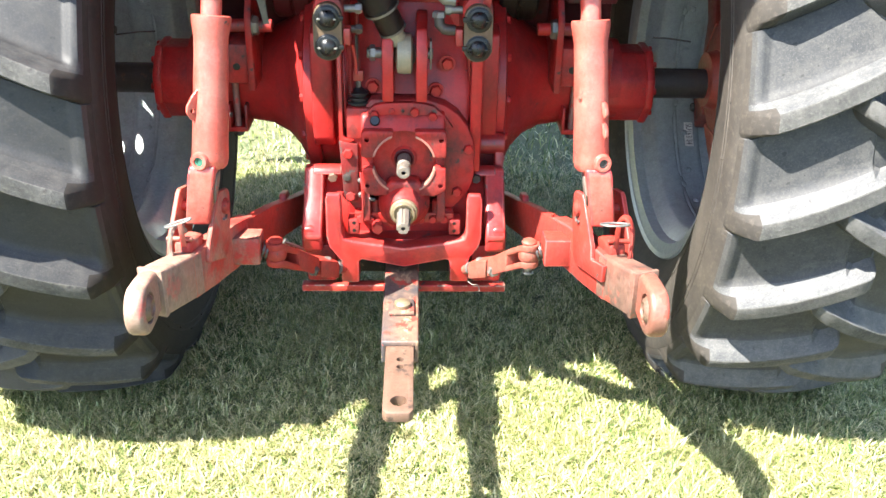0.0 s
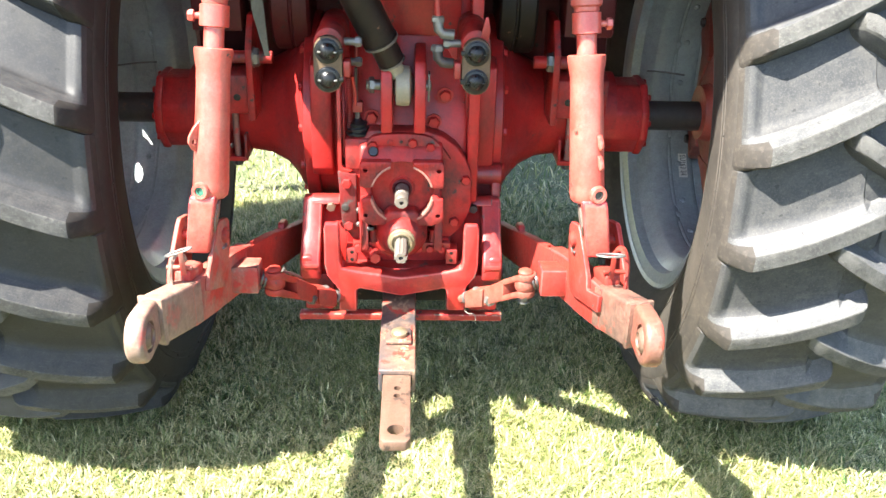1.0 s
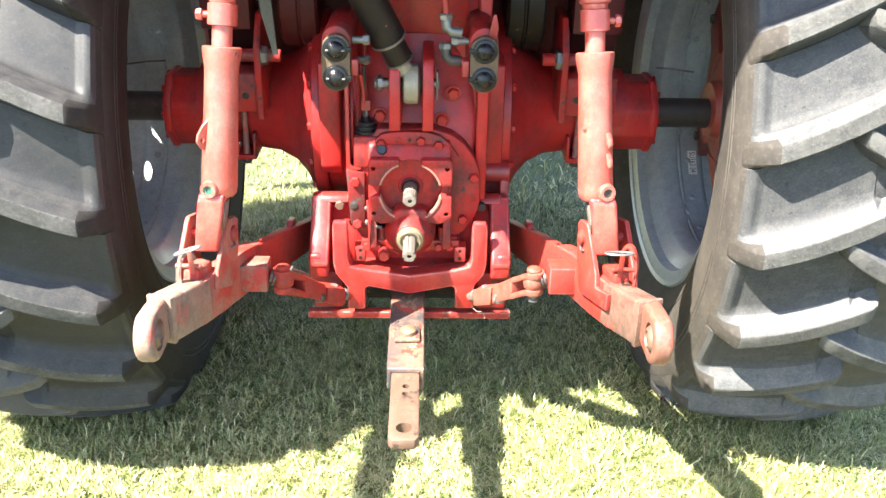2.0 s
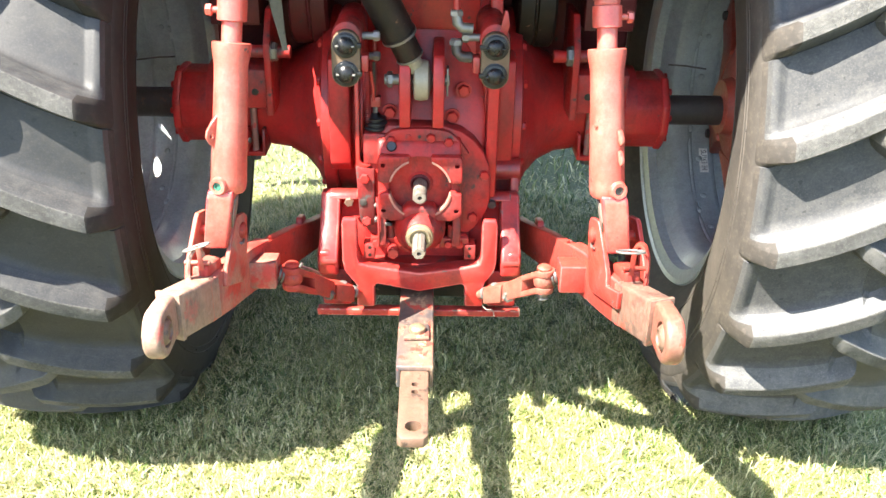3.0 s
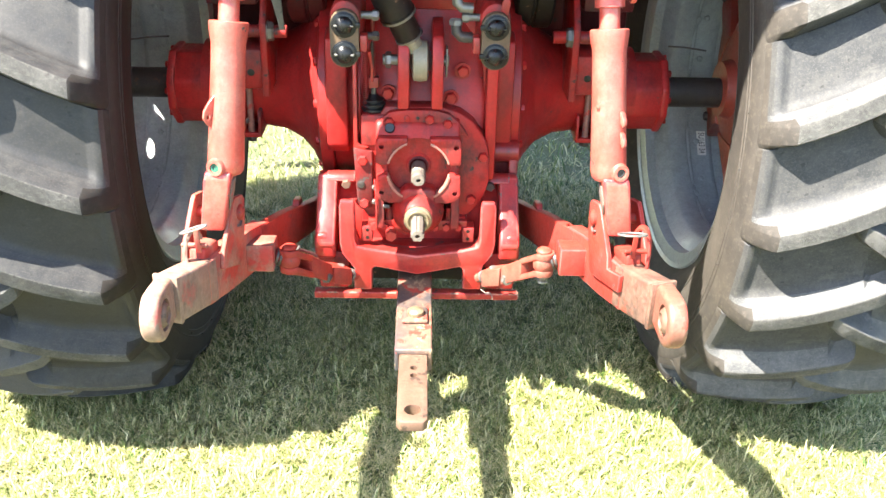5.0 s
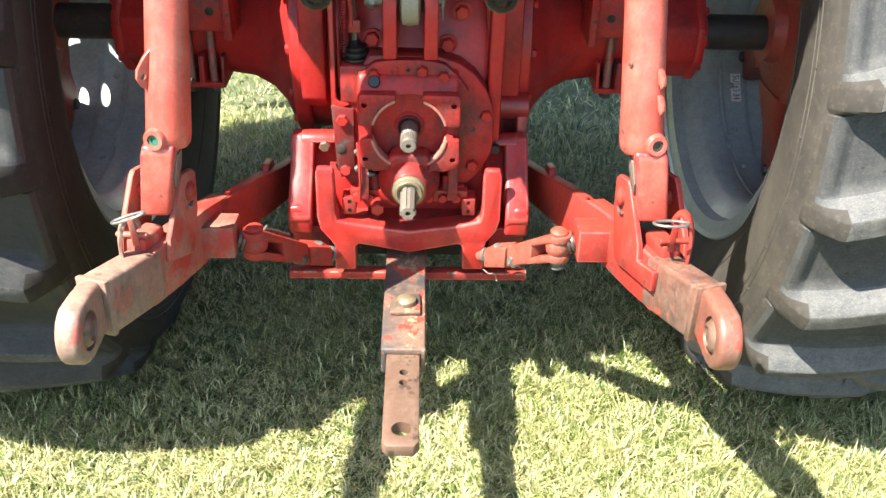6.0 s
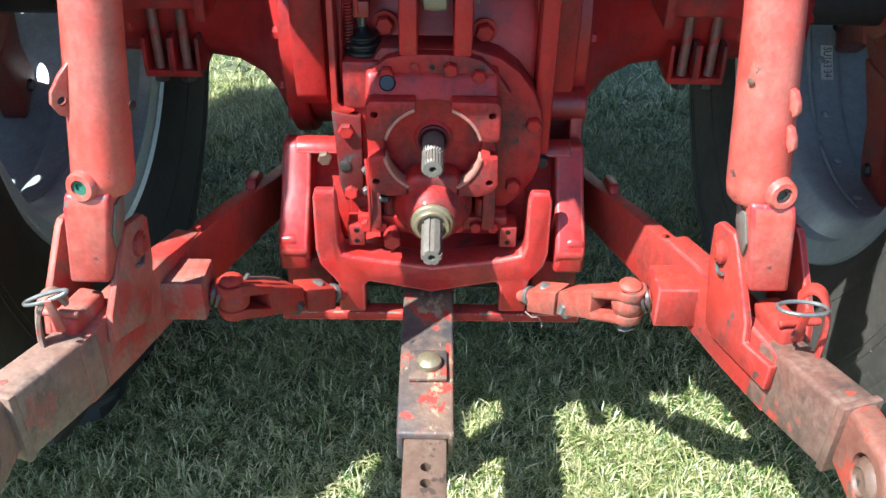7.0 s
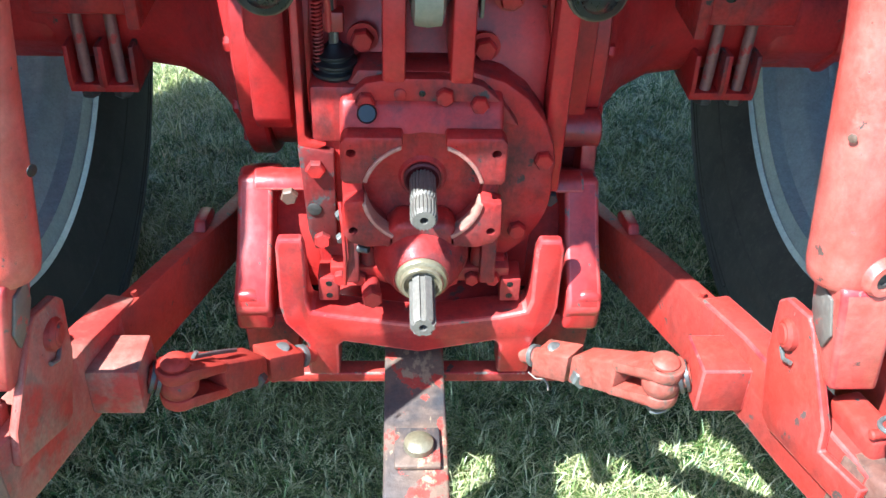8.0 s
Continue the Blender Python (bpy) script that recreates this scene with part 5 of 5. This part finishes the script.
# ---- stabilisers between frame and links ----
def stabiliser(s):
    def P(x, y, z):
        return (s * x, y, z)
    paint = RED_LINK if s < 0 else STABLE
    a, b, c = Vector(P(0.178, 2.488, 0.458)), Vector(P(0.230, 2.437, 0.492)), Vector(P(0.305, 2.302, 0.600))
    bm = bmesh.new()
    beam(bm, [(a + (b - a) * 0.12, 0.042, 0.050), (a + (b - a) * 0.95, 0.042, 0.052)])
    block = part("stabiliser", bm, paint, tractor, "short red stabiliser bar with a forked end", bevel=0.004)
    bm = bmesh.new()
    pipe(bm, a + (a - b) * 0.3, a + (b - a) * 0.3, 0.014, seg=18)
    part("neck", bm, paint, block)
    bm = bmesh.new()
    turned(bm, a + (a - b) * 0.05, b - a, [(0, 0.014), (0, 0.018), (0.008, 0.018), (0.008, 0.014)], 18)
    part("washer", bm, GALV, block)
    # pivot bolt
    bm = bmesh.new()
    pipe(bm, b + Vector((0, -0.034, 0.004)), b + Vector((0, 0.02, 0)), 0.011, seg=16)
    part("pivot", bm, DARK_STEEL if s < 0 else GALV, block)
    bolt(block, tuple(b + Vector((0, -0.026, 0.003))), (s * 0.2, -1, 0.1), 0.016, 0.014, DARK_STEEL if s < 0 else GALV, name="nut")
    bolt(block, tuple(a + (b - a) * 0.45 + Vector((0, 0, 0.023))), (0, 0, 1), 0.012, 0.005, GALV, sides=16, dome=True)
    # fork: two cheeks on a solid root
    d = (c - b)
    bm = bmesh.new()
    beam(bm, [(b + d * 0.05, 0.044, 0.054), (b + d * 0.64, 0.050, 0.060)])
    part("fork_root", bm, paint, block, bevel=0.005)
    along = Vector((d.x, d.y, 0)).normalized()
    side = Vector((-along.y, along.x, 0))
    for k in (-1, 1):
        # flat cheek with a round end about the pin
        zc = 0.0225 * k
        start = b + d * 0.58
        outline = [start + side * 0.0245, c + side * 0.0255]
        outline += [c + along * 0.0255 * math.sin(radians(a)) + side * 0.0255 * math.cos(radians(a)) for a in range(15, 166, 15)]
        outline += [c - side * 0.0255, start - side * 0.0245]
        bm = bmesh.new()
        rings(bm, [[q + Vector((0, 0, zc - 0.0085)) for q in outline], [q + Vector((0, 0, zc + 0.0085)) for q in outline]])
        part("fork_cheek", bm, paint, block, bevel=0.003)
    bm = bmesh.new()
    turned(bm, c - Vector((0, 0, 0.018)), (0, 0, 1), [(0, 0.019), (0.005, 0.0235), (0.018, 0.0255), (0.031, 0.0235), (0.036, 0.019)], 28)
    part("ball", bm, paint, block)
    bm = bmesh.new()
    pipe(bm, c - Vector((0, 0, 0.038 if s < 0 else 0.055)), c + Vector((0, 0, 0.036)), 0.011, seg=16)
    part("pin", bm, paint if s < 0 else GALV, block)
    bolt(block, tuple(c + Vector((0, 0, 0.030))), (0, 0, 1), 0.018, 0.010, paint, sides=20, dome=True)
    e = Vector(P(0.340, 2.298, 0.612))
    bm = bmesh.new()
    pipe(bm, c, e, 0.015, seg=16)
    part("shank", bm, paint, block)
    for f, r in ((0.55, 0.022), (0.78, 0.021)):
        bm = bmesh.new()
        p = c + (e - c) * f
        turned(bm, p, e - c, [(0, 0.013), (0, r), (0.005, r), (0.005, 0.013)], 22)
        part("washer", bm, DARK_STEEL, block)
    # split pin with its bent leg
    bm = bmesh.new()
    if s < 0:
        tube_along(bm, [b + d * 0.30 + Vector((0, 0, 0.036)), b + d * 0.55 + Vector((0.004, 0, 0.038)), b + d * 0.80 + Vector((0, 0, 0.036)), b + d * 0.86 + Vector((0.01, 0.01, 0.037))], 0.0032, 8)
    else:
        tube_along(bm, [c + Vector((-0.010, -0.012, -0.048)), c + Vector((0.0, -0.014, -0.048)), c + Vector((0.013, -0.010, -0.047))], 0.0018, 8)
    part("split_pin", bm, GALV, block)
    if s > 0:
        bm = bmesh.new()
        tube_along(bm, [(0.172, 2.497, 0.414), (0.184, 2.488, 0.408), (0.196, 2.484, 0.412), (0.202, 2.48, 0.402), (0.203, 2.477, 0.394)], 0.0013, 8)
        part("string", bm, ROPE, block, "short frayed white string")


stabiliser(-1)
stabiliser(1)


# ---- lift rods ----
def lift_rod(s):
    def P(x, y, z):
        return Vector((s * x, y, z))
    lo, hi = P(0.413, 2.178, 0.862), P(0.395, 2.250, 1.180)
    d = (hi - lo).normalized()
    bm = bmesh.new()
    n = (hi - lo).length
    turned(bm, lo, d, [(0.008, 0.030), (0.016, 0.0365), (0.03, 0.0385), (n - 0.075, 0.0355), (n - 0.045, 0.036), (n - 0.012, 0.041), (n - 0.002, 0.041), (n, 0.038), (n, 0.02)], 40)
    rod = part("lift_rod", bm, RED_ROD, tractor, "sun-faded red tubular lift rod with black specks", angle=50)
    # flattened square foot
    bm = bmesh.new()
    f0, f1 = P(0.444, 2.172, 0.750), P(0.422, 2.178, 0.885)
    loops = []
    for c, w, dep in ((f0, 0.026, 0.032), (f0 + (f1 - f0) * 0.86, 0.029, 0.038), (f1, 0.028, 0.034)):
        loops.append([c + Vector((i * w, j * dep, 0)) for i, j in ((-1, -1), (1, -1), (1, 1), (-1, 1))])
    rings(bm, loops)
    part("foot", bm, RED_ROD, rod, bevel=0.006, seg=3, edge=EDGE_RED)
    bm = bmesh.new()
    plate(bm, [P(0.3955, 2.158, 0.862), P(0.3955, 2.19, 0.860), P(0.4025, 2.202, 0.826), P(0.4085, 2.192, 0.796), P(0.4085, 2.164, 0.790), P(0.4025, 2.148, 0.822)], 0.004)
    part("primer_patch", bm, PRIMER, rod, "bare grey primer patch", bevel=0.003)
    # socket on the tube's face
    h = P(0.425, 2.155, 0.889) if s < 0 else P(0.428, 2.155, 0.884)
    out = Vector((s * 0.22, -1, 0.15)).normalized()
    base = h + out * 0.004 + Vector((0, 0, 0.005 if s < 0 else 0.013))
    bm = bmesh.new()
    turned(bm, base, out, [(-0.01, 0.0215), (0.006, 0.0195), (0.010, 0.017), (0.010, 0.0105), (0.0, 0.0095), (0.0, 0.001)], 26)
    part("socket", bm, RED_ROD, rod, "round socket boss")
    bm = bmesh.new()
    turned(bm, base + out * 0.001, out, [(0, 0.0098), (0.006, 0.0098), (0.006, 0.006), (0.003, 0.006), (0.003, 0.001)], 20)
    part("plug", bm, GREENSEAL if s < 0 else DARK_STEEL, rod, "green plastic plug" if s < 0 else "dark hollow socket")
    # lugs on the tube
    if s < 0:
        ax, rd = lo + (hi - lo) * 0.44, Vector((-0.72, -0.69, 0.0))
        root = ax + rd * 0.033
        bm = bmesh.new()
        plate(bm, [root + rd * r + Vector((0, 0, z)) for r, z in ((-0.006, 0.040), (0.010, 0.026), (0.024, 0.008), (0.027, -0.006), (0.020, -0.022), (0.004, -0.032), (-0.006, -0.030))], 0.007)
        hole = bmesh.new()
        mid, across = root + rd * 0.013 + Vector((0, 0, -0.006)), Vector((0.69, -0.72, 0))
        pipe(hole, mid - across * 0.02, mid + across * 0.02, 0.0062)
        part("eyelet", bm, RED_ROD, rod, "welded eyelet fin", bevel=0.0015, cut=hole)
        bolt(rod, tuple(P(0.36, 2.19, 0.985)), (-s, -0.5, 0), 0.006, 0.001, BOOT, sides=12)
    else:
        for z in (1.005, 0.962):
            ax, rd = lo + (hi - lo) * ((z - lo.z) / (hi.z - lo.z)), Vector((0.60, -0.80, 0.0))
            root = ax + rd * 0.034
            bm = bmesh.new()
            plate(bm, [root + rd * r + Vector((0, 0, q)) for r, q in ((-0.005, 0.020), (0.006, 0.016), (0.013, 0.004), (0.016, -0.008), (0.010, -0.016), (0.006, -0.008), (0.002, -0.016), (-0.005, -0.014))], 0.011)
            part("chain_lug", bm, RED_ROD, rod, "small broken weld lug", bevel=0.003)
        bolt(rod, tuple(P(0.374, 2.187, 1.03)), (-s * 0.8, -1, 0), 0.0045, 0.001, BAR, sides=10)
    # screw, collar and upper body
    bm = bmesh.new()
    pipe(bm, hi - d * 0.02, hi + d * 0.06, 0.0215, seg=24)
    part("screw", bm, RED_ROD, rod)
    bm = bmesh.new()
    turned(bm, hi + d * 0.042, d, [(0, 0.024), (0.002, 0.031), (0.045, 0.031), (0.047, 0.026), (0.05, 0.027), (0.056, 0.027), (0.06, 0.033), (0.12, 0.037), (0.25, 0.037)], 32)
    part("upper_body", bm, RED_ROD, rod, angle=40)
    q = hi + d * 0.066
    bm = bmesh.new()
    pipe(bm, q + Vector((s * 0.02, 0, 0)), q + Vector((s * 0.05, -0.004, 0)), 0.007, seg=12)
    part("grease_stem", bm, RED_ROD, rod)
    bolt(rod, tuple(q + Vector((s * 0.042, -0.004, 0))), (s, 0, 0), 0.013, 0.012, RED_ROD)


lift_rod(-1)
lift_rod(1)


# ---- axle brackets with U-bolts ----
def axle_bracket(s):
    def sx(a, b):
        return (min(s * a, s * b), max(s * a, s * b))
    bm = bmesh.new()
    prism(bm, [(2.78, 0.872), (2.755, 0.88), (2.755, 0.985), (2.80, 1.00), (2.86, 0.99), (2.86, 0.872)], "x", *sx(0.42, 0.56))
    pad = part("axle_pad", bm, RED_CAST, tractor, "red clamp pad on the axle", bevel=0.004)
    # hole shown by a flat black disc, nothing is cut
    bolt(pad, (s * 0.452, 2.7555, 0.925), (0, -1, 0), 0.010, 0.001, BLACK, name="hole", sides=14)
    bm = bmesh.new()
    prism(bm, [(2.735, 0.865), (2.735, 1.06), (2.80, 1.14), (2.95, 1.14), (2.95, 0.865)], "x", *sx(0.402, 0.420))
    part("side_plate", bm, RED_CAST, pad, bevel=0.003)
    # cross pin with nut
    z = 1.035
    bm = bmesh.new()
    pipe(bm, (s * 0.35, 2.76, z), (s * 0.53, 2.76, z), 0.017, seg=18)
    part("stop_pin", bm, RED_CAST, pad)
    bolt(pad, (s * 0.402, 2.76, z), (-s, 0, 0), 0.026, 0.018, GALV, name="nut", label="bare steel nut")
    washer(pad, (s * 0.402, 2.76, z), (-s, 0, 0), 0.028, 0.016, 0.003, GALV)
    bm = bmesh.new()
    prism(bm, [(2.775, 1.10), (2.775, 1.32), (2.9, 1.32), (2.9, 1.10)], "x", *sx(0.43, 0.56))
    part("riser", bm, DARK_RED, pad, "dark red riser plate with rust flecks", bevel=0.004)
    # U-bolt legs and bottom saddles
    for x in (0.478, 0.531):
        for dy in (2.846, 3.12):
            bm = bmesh.new()
            pipe(bm, (s * x, dy, 0.707), (s * x, dy, 0.90), 0.0095, seg=14)
            part("u_bolt_leg", bm, BOLT, pad, "dull steel clamp bolt with red overspray")
    for x in (0.478, 0.531):
        bm = bmesh.new()
        outl = [(2.832, 0.792), (2.826, 0.735), (2.830, 0.718), (3.14, 0.718), (3.14, 0.785)]
        prism(bm, outl, "x", *sx(x - 0.030, x - 0.022))
        prism(bm, outl, "x", *sx(x + 0.018, x + 0.026))
        box(bm, *sx(x - 0.0295, x + 0.0255), 2.829, 3.14, 0.714, 0.727)
        part("saddle", bm, RED_CAST, pad, "red channel saddle under the axle", bevel=0.0015)
        bolt(pad, (s * x, 2.846, 0.714), (0, 0, -1), 0.016, 0.014, DARK_STEEL, name="nut")


axle_bracket(-1)
axle_bracket(1)

# hanging strap
bm = bmesh.new()
loops = []
for x, y, z in ((-0.352, 2.52, 1.42), (-0.350, 2.52, 1.30), (-0.342, 2.52, 1.20), (-0.330, 2.52, 1.12), (-0.326, 2.52, 1.098)):
    w = 0.014 if z > 1.12 else 0.007
    loops.append([(x - w, y - 0.002, z), (x + w, y - 0.002, z), (x + w, y + 0.002, z), (x - w, y + 0.002, z)])
rings(bm, loops)
part("strap", bm, WEBBING, tractor, "grey-green hanging webbing strap")


# ---- lawn ----
def blades(name, label, count, region, length, width, lean, material, seed, flat=0.0, density_fall=0.0, hole=None, rim=0.0):
    rng = np.random.default_rng(seed)
    x0, x1, y0, y1 = region
    x = rng.uniform(x0, x1, count)
    y = y0 + (y1 - y0) * rng.uniform(0, 1, count) ** (1 + density_fall)
    if hole:
        # thin out towards the rim and leave the hole free
        far = np.maximum(np.abs(x - (x0 + x1) / 2) / (x1 - x0), np.abs(y - (y0 + y1) / 2) / (y1 - y0)) * 2
        keep = (rng.uniform(0, 1, count) > (far - 0.55) * 2.2) & ~((x > hole[0]) & (x < hole[1]) & (y > hole[2]) & (y < hole[3]))
        x, y = x[keep], y[keep]
        count = len(x)
    if rim:
        # uneven rim that thins out into the lawn beyond
        edge = np.minimum(np.minimum(x - x0, x1 - x), np.minimum(y - y0, y1 - y))
        edge = edge + 0.12 * np.sin(x * 5.3 + 2 * np.sin(y * 3.7)) * np.sin(y * 6.1 + 1.7 * np.sin(x * 4.3))
        keep = rng.uniform(0, 1, count) < edge / rim
        x, y = x[keep], y[keep]
        count = len(x)
    # tufts: pull some blades towards random centres
    tuft = rng.uniform(0, 1, count) < 0.68
    cx, cy = np.round(x / 0.055), np.round(y / 0.055)
    jx = np.sin(cx * 12.9898 + cy * 78.233) * 0.024
    jy = np.cos(cx * 39.346 + cy * 11.135) * 0.024
    x = np.where(tuft, cx * 0.055 + jx + rng.normal(0, 0.0095, count), x)
    y = np.where(tuft, cy * 0.055 + jy + rng.normal(0, 0.0095, count), y)
    big = 0.75 + 0.5 * (0.5 + 0.5 * np.sin(x * 3.1 + 1.3 * np.sin(y * 2.3)) * np.cos(y * 2.7 + np.sin(x * 1.9)))
    ln = length * rng.gamma(9, 1 / 9, count) * big
    wd = width * rng.uniform(0.6, 1.3, count)
    az = rng.uniform(0, 2 * np.pi, count)
    ln_az = az + rng.normal(0, 0.5, count)
    le = np.clip(rng.normal(lean, 0.35, count), 0.05, 1.5)
    dx, dy = np.cos(az), np.sin(az)
    px, py = -np.sin(ln_az), np.cos(ln_az)
    base_z = rng.uniform(-0.006, 0.004, count) + flat * rng.uniform(0, 0.022, count)
    co = np.empty((count, 5, 3), np.float32)
    for i, (f, wf) in enumerate(((0, 0.8), (0.55, 1.0), (1.0, 0.0))):
        bend = le * (0.55 + 0.75 * f)
        h = ln * f * np.cos(bend * 0.8)
        o = ln * f * np.sin(bend * 0.8)
        mx, my, mz = x + dx * o, y + dy * o, base_z + np.maximum(h, 0.002)
        if i == 0:
            mz = base_z
        if wf > 0:
            co[:, 2 * i] = np.stack([mx - px * wd * wf / 2, my - py * wd * wf / 2, mz], 1)
            co[:, 2 * i + 1] = np.stack([mx + px * wd * wf / 2, my + py * wd * wf / 2, mz], 1)
        else:
            co[:, 4] = np.stack([mx, my, mz], 1)
    base = np.arange(count, dtype=np.int32)[:, None] * 5
    loops = np.concatenate([base + np.array([0, 1, 3, 2], np.int32), base + np.array([2, 3, 4], np.int32)], 1)
    me = bpy.data.meshes.new(name)
    me.vertices.add(count * 5)
    me.vertices.foreach_set("co", co.reshape(-1))
    me.loops.add(count * 7)
    me.loops.foreach_set("vertex_index", loops.reshape(-1))
    me.polygons.add(count * 2)
    starts = (np.arange(count, dtype=np.int32)[:, None] * 7 + np.array([0, 4], np.int32)).reshape(-1)
    me.polygons.foreach_set("loop_start", starts)
    me.update(calc_edges=True)
    me.validate()
    me.shade_smooth()
    me.materials.append(material)
    return tagged(new(name, me), label, "grass", kind="stuff")


blades("grass", "short mown green lawn grass", 530000, (-1.65, 1.8, 1.7, 4.3), 0.037, 0.0026, 0.95, GRASS, 3, density_fall=0.2, rim=0.4)
blades("grass", "green lawn grass around the tractor", 200000, (-5.0, 5.0, -2.5, 9.5), 0.040, 0.0055, 0.85, GRASS, 4, hole=(-1.45, 1.6, 1.95, 4.05))
blades("grass_clippings", "dry straw-coloured grass clippings lying in the lawn", 190000, (-1.9, 2.05, 1.4, 4.5), 0.033, 0.0018, 1.25, STRAW, 6, flat=1.0, density_fall=0.2, rim=0.75)
blades("grass_clippings", "pale dry clippings thick in the open lawn", 70000, (-2.0, 2.2, 1.3, 2.5), 0.032, 0.0017, 1.25, STRAW, 8, flat=1.0, rim=0.25)
